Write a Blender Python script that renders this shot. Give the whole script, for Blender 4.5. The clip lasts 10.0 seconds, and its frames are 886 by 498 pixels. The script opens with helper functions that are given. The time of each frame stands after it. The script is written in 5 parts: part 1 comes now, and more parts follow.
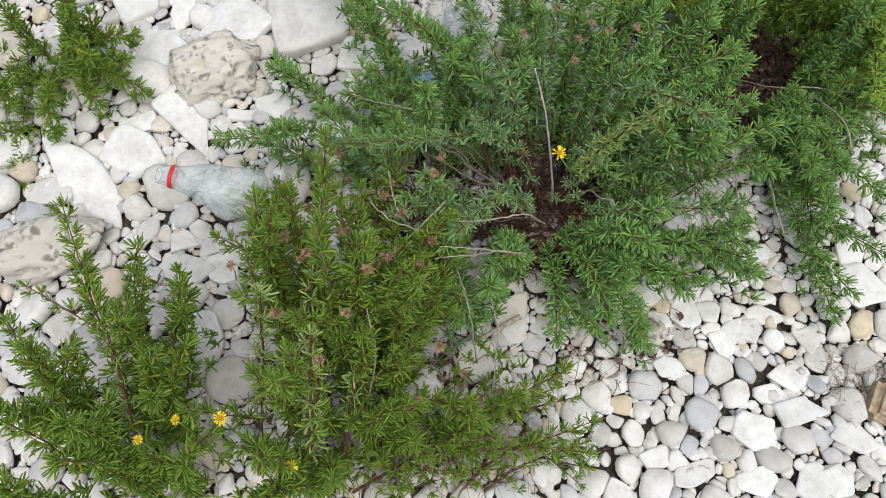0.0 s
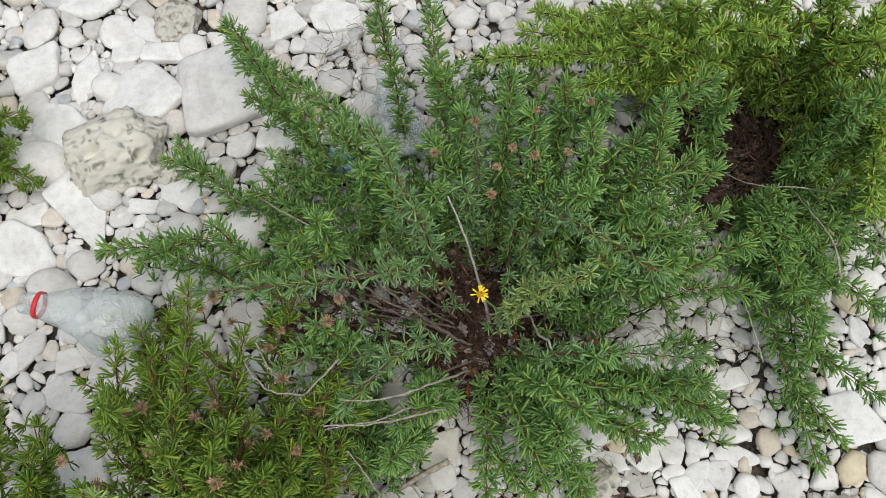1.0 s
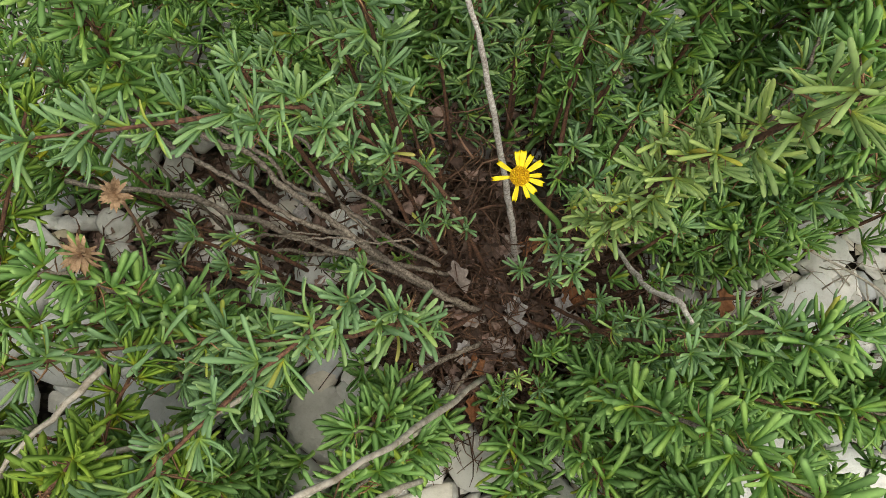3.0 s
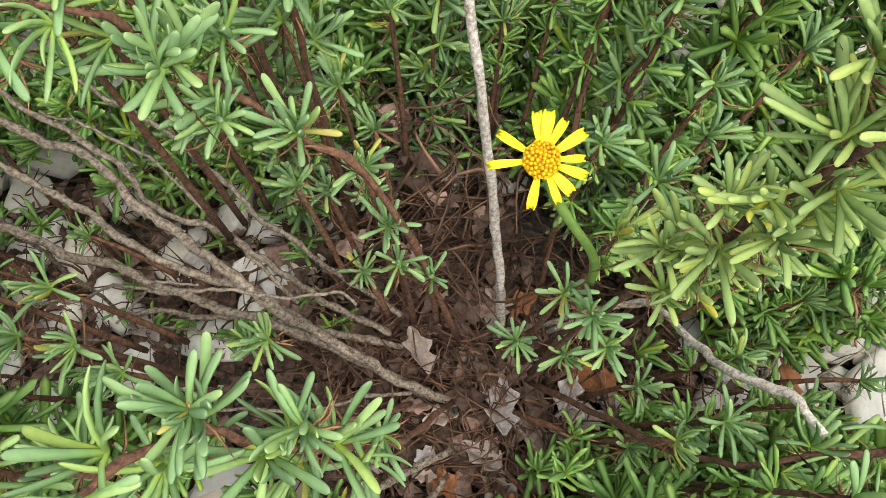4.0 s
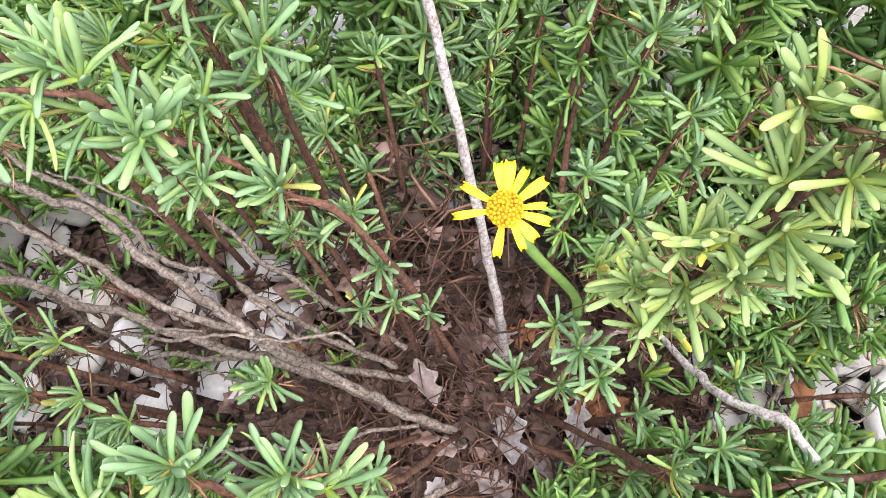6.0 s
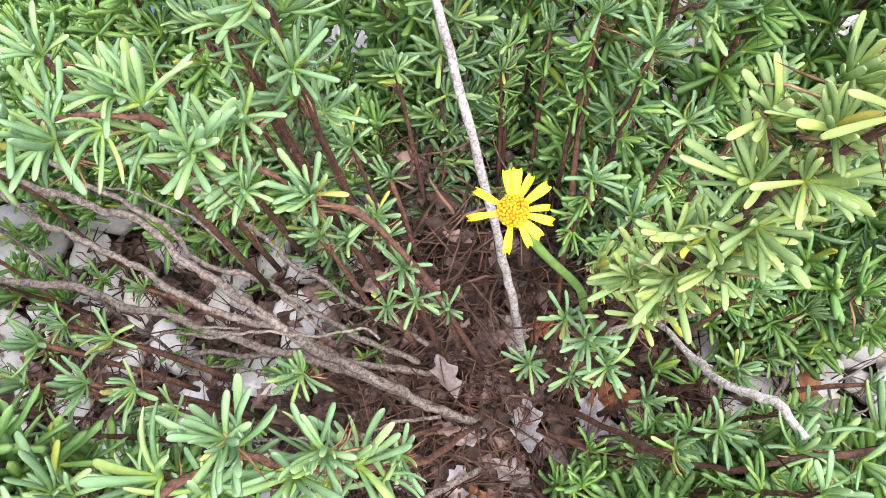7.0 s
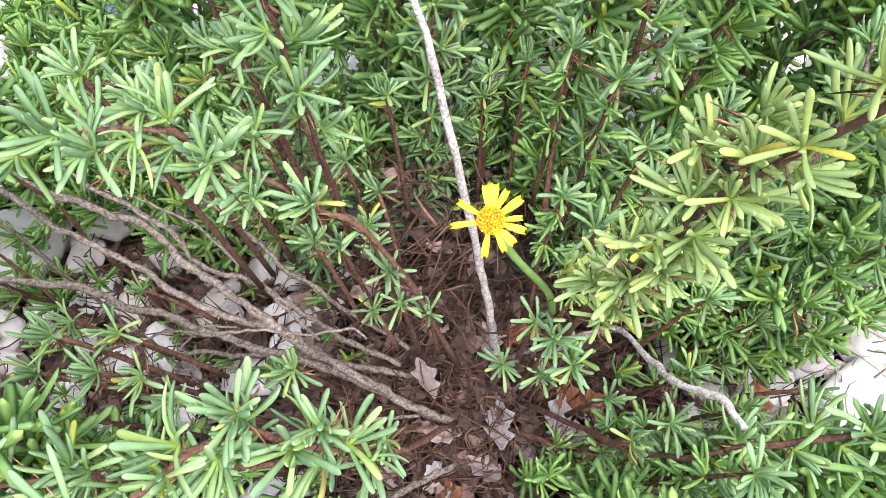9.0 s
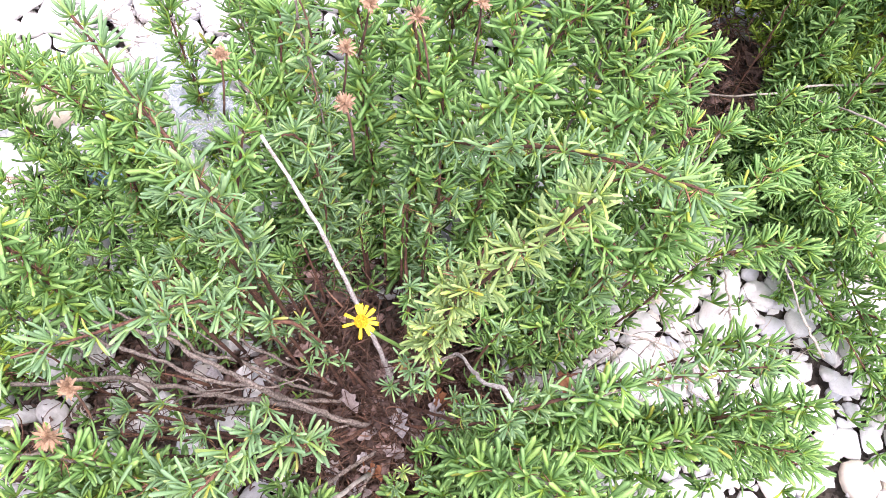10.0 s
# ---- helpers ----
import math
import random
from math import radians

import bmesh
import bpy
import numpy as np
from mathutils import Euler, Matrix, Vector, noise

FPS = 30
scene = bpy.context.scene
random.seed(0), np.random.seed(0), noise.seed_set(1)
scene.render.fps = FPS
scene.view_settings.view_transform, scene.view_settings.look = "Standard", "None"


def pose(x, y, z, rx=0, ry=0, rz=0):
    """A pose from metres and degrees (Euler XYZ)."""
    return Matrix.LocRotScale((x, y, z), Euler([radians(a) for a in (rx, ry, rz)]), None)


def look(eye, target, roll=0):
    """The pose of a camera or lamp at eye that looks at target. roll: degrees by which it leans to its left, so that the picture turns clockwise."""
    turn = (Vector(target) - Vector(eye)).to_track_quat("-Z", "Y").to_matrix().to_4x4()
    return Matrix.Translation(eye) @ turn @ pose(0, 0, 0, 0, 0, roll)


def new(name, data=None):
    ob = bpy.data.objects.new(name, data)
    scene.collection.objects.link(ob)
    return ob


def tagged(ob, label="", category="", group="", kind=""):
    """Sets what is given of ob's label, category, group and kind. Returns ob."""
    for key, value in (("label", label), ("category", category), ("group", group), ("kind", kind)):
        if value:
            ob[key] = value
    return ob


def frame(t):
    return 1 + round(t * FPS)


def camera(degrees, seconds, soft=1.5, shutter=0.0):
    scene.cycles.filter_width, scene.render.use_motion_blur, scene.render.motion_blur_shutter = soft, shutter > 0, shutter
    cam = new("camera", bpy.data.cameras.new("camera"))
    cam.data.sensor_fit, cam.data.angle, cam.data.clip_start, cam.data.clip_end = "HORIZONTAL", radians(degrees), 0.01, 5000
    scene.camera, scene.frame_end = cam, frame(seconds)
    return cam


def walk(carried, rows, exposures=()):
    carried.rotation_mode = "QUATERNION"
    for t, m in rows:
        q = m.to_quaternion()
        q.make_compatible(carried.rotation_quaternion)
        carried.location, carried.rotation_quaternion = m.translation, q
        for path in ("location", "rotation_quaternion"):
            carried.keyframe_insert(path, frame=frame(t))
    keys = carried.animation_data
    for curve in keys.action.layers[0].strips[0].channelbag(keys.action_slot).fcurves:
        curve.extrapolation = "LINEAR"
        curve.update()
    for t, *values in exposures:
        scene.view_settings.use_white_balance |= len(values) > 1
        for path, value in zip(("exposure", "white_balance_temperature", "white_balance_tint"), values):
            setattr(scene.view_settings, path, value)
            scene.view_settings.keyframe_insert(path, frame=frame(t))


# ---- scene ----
cam = camera(61.4, 10.0, soft=0.45)
PATH = [
    (0, (0.016, 0.024, 1.321), (0.015, 0.814, -0.516), -0.2),
    (0.5, (0.108, 0.168, 1.28), (0.095, 0.976, -0.549), -2.3),
    (1, (0.175, 0.323, 1.234), (0.121, 1.051, -0.628), -4.1),
    (1.5, (0.168, 0.338, 1.232), (0.118, 1.017, -0.648), -6.7),
    (2, (0.163, 0.374, 1.076), (0.102, 0.936, -0.842), -10.7),
    (2.2, (0.157, 0.393, 0.974), (0.126, 0.95, -0.947), -6.3),
    (3.3, (0.162, 0.502, 0.552), (0.198, 1.138, -1.344), 2.8),
    (3.5, (0.167, 0.504, 0.521), (0.235, 1.167, -1.365), 5.5),
    (4, (0.162, 0.535, 0.464), (0.293, 1.3, -1.379), 8.7),
    (4.5, (0.17, 0.54, 0.445), (0.351, 1.325, -1.385), 10.6),
    (5, (0.172, 0.55, 0.449), (0.293, 1.409, -1.353), 3.7),
    (5.5, (0.177, 0.552, 0.452), (0.284, 1.396, -1.358), 3.7),
    (5.7, (0.176, 0.548, 0.46), (0.256, 1.356, -1.367), 2.5),
    (6.8, (0.178, 0.528, 0.492), (0.194, 1.342, -1.335), -2.4),
    (7, (0.177, 0.528, 0.494), (0.176, 1.354, -1.328), -3.7),
    (7.5, (0.18, 0.528, 0.495), (0.182, 1.368, -1.32), -3.6),
    (8, (0.179, 0.527, 0.495), (0.205, 1.395, -1.307), -1.6),
    (8.5, (0.174, 0.524, 0.497), (0.2, 1.398, -1.302), -1.0),
    (9, (0.174, 0.511, 0.52), (0.236, 1.379, -1.28), 1.3),
    (9.5, (0.183, 0.488, 0.614), (0.343, 1.422, -1.147), 1.7),
    (9.7, (0.191, 0.472, 0.649), (0.344, 1.412, -1.11), 0.7),
    (10, (0.195, 0.436, 0.77), (0.45, 1.314, -1.009), 4.3),
]
EXPOSURES = [(0.0, -0.17, 6400, 7), (1.0, -0.3, 6450, 6), (2.2, -0.22, 6500, 5), (3.5, 0.5, 7300, 0), (4.0, 0.92, 7000, 6), (4.5, 1.18, 6700, 13), (5.5, 1.44, 6400, 19), (7.0, 1.49, 6150, 18), (9.0, 1.49, 6150, 18), (9.5, 1.62, 6200, 18), (10.0, 1.48, 6150, 27)]
walk(cam, [(t, look(eye, target, roll)) for t, eye, target, roll in PATH], EXPOSURES)

# ---------------------------------------------------------------- light: bright overcast
world = bpy.data.worlds.new("overcast_sky")
scene.world = world
world.use_nodes = True
wn = world.node_tree.nodes
sky = wn.new("ShaderNodeTexSky")
sky.sky_type, sky.sun_disc = "NISHITA", False
sky.sun_elevation, sky.sun_rotation = radians(71), radians(151)
sky.air_density, sky.dust_density = 1.0, 5.0
world.node_tree.links.new(sky.outputs[0], wn["Background"].inputs[0])
wn["Background"].inputs[1].default_value = 0.085
sun = new("sun", bpy.data.lights.new("sun", "SUN"))
sun.data.energy, sun.data.angle, sun.data.color = 2.7, radians(90), (1.0, 0.975, 0.94)
sun.matrix_world = look((0.5, -0.9, 3.0), (0, 0, 0))


# ---------------------------------------------------------------- materials
def material(name, rough=0.8):
    m = bpy.data.materials.new(name)
    m.use_nodes = True
    nt = m.node_tree
    b = nt.nodes["Principled BSDF"]
    b.inputs["Roughness"].default_value = rough
    return m, nt, b


def ramp(nt, fac, stops):
    r = nt.nodes.new("ShaderNodeValToRGB")
    e = r.color_ramp.elements
    while len(e) < len(stops):
        e.new(0.5)
    for k, (p, c) in enumerate(stops):
        e[k].position, e[k].color = p, (*c, 1)
    nt.links.new(fac, r.inputs[0])
    return r.outputs[0]


def mix(nt, mode, fac, a, b):
    n = nt.nodes.new("ShaderNodeMixRGB")
    n.blend_type = mode
    for sock, v in zip(n.inputs, (fac, a, b)):
        if isinstance(v, (int, float)):
            sock.default_value = v
        elif isinstance(v, tuple):
            sock.default_value = (*v, 1)
        else:
            nt.links.new(v, sock)
    return n.outputs[0]


def noise_tex(nt, scale, detail=4, rough=0.55, coord="Object"):
    tc = nt.nodes.new("ShaderNodeTexCoord")
    n = nt.nodes.new("ShaderNodeTexNoise")
    n.inputs["Scale"].default_value, n.inputs["Detail"].default_value, n.inputs["Roughness"].default_value = scale, detail, rough
    nt.links.new(tc.outputs[coord], n.inputs["Vector"])
    return n.outputs[0]


def bump(nt, b, height, strength, distance):
    n = nt.nodes.new("ShaderNodeBump")
    n.inputs["Strength"].default_value, n.inputs["Distance"].default_value = strength, distance
    nt.links.new(height, n.inputs["Height"])
    nt.links.new(n.outputs[0], b.inputs["Normal"])


def leaf_material(name, base, body, tip, shift):
    """Fleshy leaf: yellowish foot, blue-green blade, each leaf a little different."""
    m, nt, b = material(name, 0.74)
    at = nt.nodes.new("ShaderNodeAttribute")
    at.attribute_name = "along"
    geo = nt.nodes.new("ShaderNodeNewGeometry")
    c = ramp(nt, at.outputs["Fac"], [(0.0, base), (0.32, body), (0.9, tip), (1.0, shift)])
    info = nt.nodes.new("ShaderNodeObjectInfo")
    add = nt.nodes.new("ShaderNodeMath")
    nt.links.new(info.outputs["Random"], add.inputs[0])
    nt.links.new(geo.outputs["Random Per Island"], add.inputs[1])
    fr = nt.nodes.new("ShaderNodeMath")
    fr.operation = "FRACT"
    nt.links.new(add.outputs[0], fr.inputs[0])
    v = ramp(nt, fr.outputs[0], [(0.0, (0.6, 0.66, 0.62)), (0.5, (0.95, 1.0, 0.95)), (0.95, (1.25, 1.18, 0.9)), (0.982, (1.35, 1.22, 0.75)), (0.991, (1.7, 1.25, 0.5)), (1.0, (1.6, 0.95, 0.6))])
    c = mix(nt, "MULTIPLY", 1.0, c, v)
    n = noise_tex(nt, 260, 3)
    c = mix(nt, "MULTIPLY", 0.5, c, ramp(nt, n, [(0.3, (0.7, 0.72, 0.7)), (0.7, (1.15, 1.15, 1.1))]))
    nt.links.new(c, b.inputs["Base Color"])
    b.inputs["Specular IOR Level"].default_value = 0.13
    b.inputs["Subsurface Weight"].default_value = 0.0
    tr = nt.nodes.new("ShaderNodeBsdfTranslucent")
    nt.links.new(mix(nt, "MULTIPLY", 1.0, c, (1.1, 1.15, 0.5)), tr.inputs[0])
    ms = nt.nodes.new("ShaderNodeMixShader")
    ms.inputs[0].default_value = 0.14
    nt.links.new(b.outputs[0], ms.inputs[1])
    nt.links.new(tr.outputs[0], ms.inputs[2])
    nt.links.new(ms.outputs[0], nt.nodes["Material Output"].inputs[0])
    bump(nt, b, n, 0.15, 0.001)
    return m


LEAF = leaf_material("leaf_blue_green", (0.32, 0.45, 0.09), (0.235, 0.390, 0.172), (0.280, 0.430, 0.228), (0.305, 0.445, 0.250))
LEAF_INNER = leaf_material("leaf_green", (0.33, 0.44, 0.07), (0.220, 0.405, 0.118), (0.285, 0.465, 0.170), (0.325, 0.495, 0.200))
LEAF_YELLOW = leaf_material("leaf_yellow_green", (0.45, 0.49, 0.11), (0.340, 0.475, 0.165), (0.395, 0.515, 0.212), (0.430, 0.535, 0.235))
LEAF_DEEP = leaf_material("leaf_deep_green", (0.34, 0.36, 0.045), (0.212, 0.345, 0.056), (0.260, 0.385, 0.080), (0.300, 0.415, 0.090))
LEAF_OLIVE = leaf_material("leaf_olive_green", (0.48, 0.54, 0.07), (0.350, 0.530, 0.100), (0.410, 0.590, 0.145), (0.450, 0.610, 0.160))


def bark_material(name, dark, light, scale=180, mottle=0.0):
    m, nt, b = material(name, 0.85)
    n = noise_tex(nt, scale, 5, 0.7)
    n2 = noise_tex(nt, scale * 0.12, 3)
    c = ramp(nt, n, [(0.35, dark), (0.62, light)])
    c = mix(nt, "MULTIPLY", 0.6, c, ramp(nt, n2, [(0.3, (0.55, 0.5, 0.48)), (0.7, (1.15, 1.12, 1.1))]))
    if mottle:
        geo = nt.nodes.new("ShaderNodeNewGeometry")
        info = nt.nodes.new("ShaderNodeObjectInfo")
        fr = nt.nodes.new("ShaderNodeMath")
        fr.operation = "ADD"
        nt.links.new(geo.outputs["Random Per Island"], fr.inputs[0])
        nt.links.new(info.outputs["Random"], fr.inputs[1])
        fr2 = nt.nodes.new("ShaderNodeMath")
        fr2.operation = "FRACT"
        nt.links.new(fr.outputs[0], fr2.inputs[0])
        c = mix(nt, "MULTIPLY", mottle, c, ramp(nt, fr2.outputs[0], [(0.0, (0.4, 0.35, 0.33)), (0.5, (0.9, 0.85, 0.8)), (0.8, (1.5, 1.45, 1.5)), (1.0, (2.3, 2.3, 2.4))]))
    nt.links.new(c, b.inputs["Base Color"])
    bump(nt, b, n, 0.7, 0.0012)
    return m


STEM = bark_material("stem_red_brown", (0.045, 0.022, 0.015), (0.22, 0.11, 0.068), 420, 0.5)
WOOD = bark_material("woody_grey_bark", (0.07, 0.050, 0.037), (0.38, 0.33, 0.28), 520)
DEAD = bark_material("dead_grey_stalk", (0.28, 0.22, 0.19), (0.82, 0.79, 0.76), 600)
TWIG = bark_material("dead_white_twig", (0.27, 0.23, 0.18), (0.58, 0.54, 0.47))
DRY = bark_material("dry_brown_fibre", (0.04, 0.022, 0.015), (0.20, 0.115, 0.075), 90, 0.7)
DRYHEAD = bark_material("dry_flower_tan", (0.24, 0.14, 0.075), (0.55, 0.38, 0.24), 300)
WITHERED = bark_material("withered_leaf", (0.13, 0.065, 0.032), (0.42, 0.25, 0.13), 200, 0.5)
LITTER = bark_material("dead_leaf_grey_brown", (0.045, 0.027, 0.02), (0.22, 0.155, 0.13), 120, 0.9)


def stone_material(name, low, high, pits=0.0, white=False):
    m, nt, b = material(name, 0.78)
    info = nt.nodes.new("ShaderNodeObjectInfo")
    geo = nt.nodes.new("ShaderNodeNewGeometry")
    add = nt.nodes.new("ShaderNodeMath")
    nt.links.new(info.outputs["Random"], add.inputs[0])
    nt.links.new(geo.outputs["Random Per Island"], add.inputs[1])
    fr = nt.nodes.new("ShaderNodeMath")
    fr.operation = "FRACT"
    nt.links.new(add.outputs[0], fr.inputs[0])
    c = ramp(nt, fr.outputs[0], [(0.0, low), (0.35, high), (0.7, (0.88, 0.88, 0.87)), (0.9, (0.76, 0.76, 0.76)), (1.0, (0.78, 0.74, 0.68))] if white else [(0.0, low), (0.35, high), (0.62, (0.85, 0.84, 0.825)), (0.76, (0.70, 0.695, 0.69)), (0.84, (0.54, 0.56, 0.59)), (0.90, (0.78, 0.73, 0.67)), (0.96, (0.68, 0.61, 0.51)), (1.0, (0.74, 0.65, 0.47))])
    def speckle(scale, detail, rough):
        t = nt.nodes.new("ShaderNodeTexNoise")
        t.inputs["Scale"].default_value, t.inputs["Detail"].default_value, t.inputs["Roughness"].default_value = scale, detail, rough
        nt.links.new(geo.outputs["Position"], t.inputs["Vector"])
        return t.outputs[0]

    n = speckle(26, 6, 0.6)
    c = mix(nt, "MULTIPLY", 0.5, c, ramp(nt, n, [(0.28, (0.62, 0.60, 0.57)), (0.58, (1.02, 1.02, 1.02))]))
    c = mix(nt, "MULTIPLY", 0.32, c, ramp(nt, speckle(75, 8, 0.75), [(0.36, (0.62, 0.59, 0.55)), (0.52, (1.03, 1.03, 1.03))]))
    f = speckle(330, 5, 0.75)
    c = mix(nt, "MULTIPLY", 0.22, c, ramp(nt, f, [(0.32, (0.40, 0.37, 0.33)), (0.47, (1.02, 1.02, 1.02))]))
    h = mix(nt, "ADD", 0.5, f, n)
    if pits:
        c = mix(nt, "MIX", 0.75, c, mix(nt, "MIX", info.outputs["Random"], low, high))
        w = nt.nodes.new("ShaderNodeVectorMath")
        w.operation = "MULTIPLY_ADD"
        warp = nt.nodes.new("ShaderNodeTexNoise")
        warp.inputs["Scale"].default_value = 22
        tc = nt.nodes.new("ShaderNodeTexCoord")
        nt.links.new(geo.outputs["Position"], warp.inputs["Vector"])
        nt.links.new(warp.outputs["Color"], w.inputs[0])
        w.inputs[1].default_value = (0.05, 0.05, 0.05)
        nt.links.new(geo.outputs["Position"], w.inputs[2])
        vo = nt.nodes.new("ShaderNodeTexVoronoi")
        vo.inputs["Scale"].default_value = 48
        vo.inputs["Randomness"].default_value = 1.0
        nt.links.new(w.outputs[0], vo.inputs["Vector"])
        hole = ramp(nt, vo.outputs["Distance"], [(0.20, (0.12, 0.11, 0.09)), (0.46, (1, 1, 1))])
        patch = ramp(nt, speckle(30, 3, 0.6), [(0.38, (0, 0, 0)), (0.5, (1, 1, 1))])
        hole = mix(nt, "MIX", patch, (1.0, 1.0, 1.0), hole)
        h = mix(nt, "MULTIPLY", pits, h, hole)
        # shade inside the pits, painted into the colour on top of their bump
        c = mix(nt, "MULTIPLY", pits * 0.75, c, hole)
    nt.links.new(c, b.inputs["Base Color"])
    bump(nt, b, h, 0.6 if pits else 0.4, 0.003 if pits else 0.0022)
    return m


SLAB = stone_material("white_limestone_slab", (0.74, 0.73, 0.72), (0.86, 0.86, 0.85), white=True)
STONE = stone_material("white_limestone", (0.60, 0.585, 0.56), (0.82, 0.81, 0.79))
POROUS = stone_material("porous_limestone", (0.56, 0.53, 0.46), (0.74, 0.71, 0.64), 0.95)

GROUND, gnt, gb = material("stony_ground", 0.95)
gv = gnt.nodes.new("ShaderNodeTexVoronoi")
gv.inputs["Scale"].default_value = 190
gtc = gnt.nodes.new("ShaderNodeTexCoord")
gnt.links.new(gtc.outputs["Object"], gv.inputs["Vector"])
gsoil = mix(gnt, "MULTIPLY", 0.8, ramp(gnt, gv.outputs["Color"], [(0.1, (0.05, 0.04, 0.032)), (0.9, (0.20, 0.175, 0.145))]), ramp(gnt, noise_tex(gnt, 30, 8, 0.7), [(0.3, (0.5, 0.45, 0.42)), (0.7, (1.1, 1.1, 1.1))]))
gfar = gnt.nodes.new("ShaderNodeTexVoronoi")
gfar.inputs["Scale"].default_value = 22
gnt.links.new(gtc.outputs["Object"], gfar.inputs["Vector"])
gpeb = mix(gnt, "MULTIPLY", 1.0, ramp(gnt, gfar.outputs["Color"], [(0.1, (0.46, 0.46, 0.47)), (0.5, (0.80, 0.79, 0.77)), (0.9, (0.66, 0.60, 0.52))]), ramp(gnt, gfar.outputs["Distance"], [(0.35, (1.0, 1.0, 1.0)), (0.7, (0.18, 0.16, 0.14))]))
glen = gnt.nodes.new("ShaderNodeVectorMath")
glen.operation = "LENGTH"
gnt.links.new(gtc.outputs["Object"], glen.inputs[0])
gstep = gnt.nodes.new("ShaderNodeMapRange")
gstep.inputs["From Min"].default_value, gstep.inputs["From Max"].default_value = 1.7, 2.1
gnt.links.new(glen.outputs["Value"], gstep.inputs["Value"])
gcol = mix(gnt, "MIX", gstep.outputs[0], gsoil, gpeb)
gnt.links.new(gcol, gb.inputs["Base Color"])
bump(gnt, gb, gv.outputs["Distance"], 0.9, 0.004)


# ---------------------------------------------------------------- mesh helpers
def mesh_from(name, verts, faces, mat, along=None, smooth=True):
    me = bpy.data.meshes.new(name)
    me.from_pydata(verts, [], faces)
    if smooth:
        me.polygons.foreach_set("use_smooth", np.ones(len(faces), bool))
    if along is not None:
        at = me.attributes.new("along", "FLOAT", "POINT")
        at.data.foreach_set("value", np.asarray(along, np.float32))
    me.materials.append(mat)
    me.update()
    return me


def child(name, me, parent, m=None, label=""):
    ob = new(name, me)
    ob.parent = parent
    if m is not None:
        ob.matrix_basis = m
    return tagged(ob, label) if label else ob


def part(name, bm, mat, parent, label="", smooth=True):
    me = bpy.data.meshes.new(name)
    bm.to_mesh(me)
    bm.free()
    me.materials.append(mat)
    if smooth:
        me.polygons.foreach_set("use_smooth", np.ones(len(me.polygons), bool))
    return child(name, me, parent, None, label)


def bezier(p0, p1, p2, n):
    t = np.linspace(0, 1, n)[:, None]
    p0, p1, p2 = (np.array(p, float) for p in (p0, p1, p2))
    return (1 - t) ** 2 * p0 + 2 * t * (1 - t) * p1 + t * t * p2


def smooth_line(points, n):
    """A soft curve through a few points."""
    p = np.array([points[0], *points, points[-1]], float)
    p[0], p[-1] = 2 * p[1] - p[2], 2 * p[-2] - p[-3]
    out = []
    m = len(p) - 3
    for u in np.linspace(0, m, n):
        i = min(int(u), m - 1)
        f = u - i
        a, b, c, d = p[i:i + 4]
        out.append(0.5 * (2 * b + (c - a) * f + (2 * a - 5 * b + 4 * c - d) * f * f + (3 * b - 3 * c + d - a) * f ** 3))
    return np.array(out)


def tube(path, r0, r1, sides=6, rough=0.0, rng=random):
    """Verts and faces of a tapered round stalk with small knots."""
    path = np.asarray(path, float)
    n = len(path)
    tan = np.gradient(path, axis=0)
    tan /= np.linalg.norm(tan, axis=1)[:, None] + 1e-9
    ref = np.array((0.31, 0.87, 0.38))
    verts, faces = [], []
    for k in range(n):
        a = np.cross(tan[k], ref)
        a /= np.linalg.norm(a) + 1e-9
        b = np.cross(tan[k], a)
        r = (r0 + (r1 - r0) * k / (n - 1)) * (1 + rough * rng.uniform(-1, 1))
        for s in range(sides):
            w = 2 * math.pi * s / sides
            verts.append(path[k] + r * (math.cos(w) * a + math.sin(w) * b))
    for k in range(n - 1):
        for s in range(sides):
            q = (s + 1) % sides
            faces.append((k * sides + s, k * sides + q, (k + 1) * sides + q, (k + 1) * sides + s))
    faces.append(tuple(range(sides))[::-1])
    faces.append(tuple((n - 1) * sides + s for s in range(sides)))
    return verts, faces


def stalk(name, points, r0, r1, mat, parent=None, n=14, sides=7, rough=0.12, label="", wobble=0.0):
    path = smooth_line(points, n)
    rng = random.Random(int(abs(path[:, 0].sum()) * 1e4) + n)
    if wobble:
        path[1:-1] += np.array([[rng.uniform(-wobble, wobble) for _ in range(3)] for _ in range(n - 2)])
    v, f = tube(path, r0, r1, sides, rough, rng)
    return child(name, mesh_from(name, v, f, mat), parent, None, label)


# ---------------------------------------------------------------- ground
HEARTS = [(0.205, 0.63, 0.062, 0.10), (0.655, 0.95, 0.03, 0.12), (-0.14, 0.22, 0.02, 0.12)]


def ground_z(x, y):
    z = 0.018 - 0.008 * np.clip(x, -1.5, 1.5)
    for hx, hy, h, s in HEARTS:
        z = z + h * np.exp(-((x - hx) ** 2 + (y - hy) ** 2) / (2 * s * s))
    return z


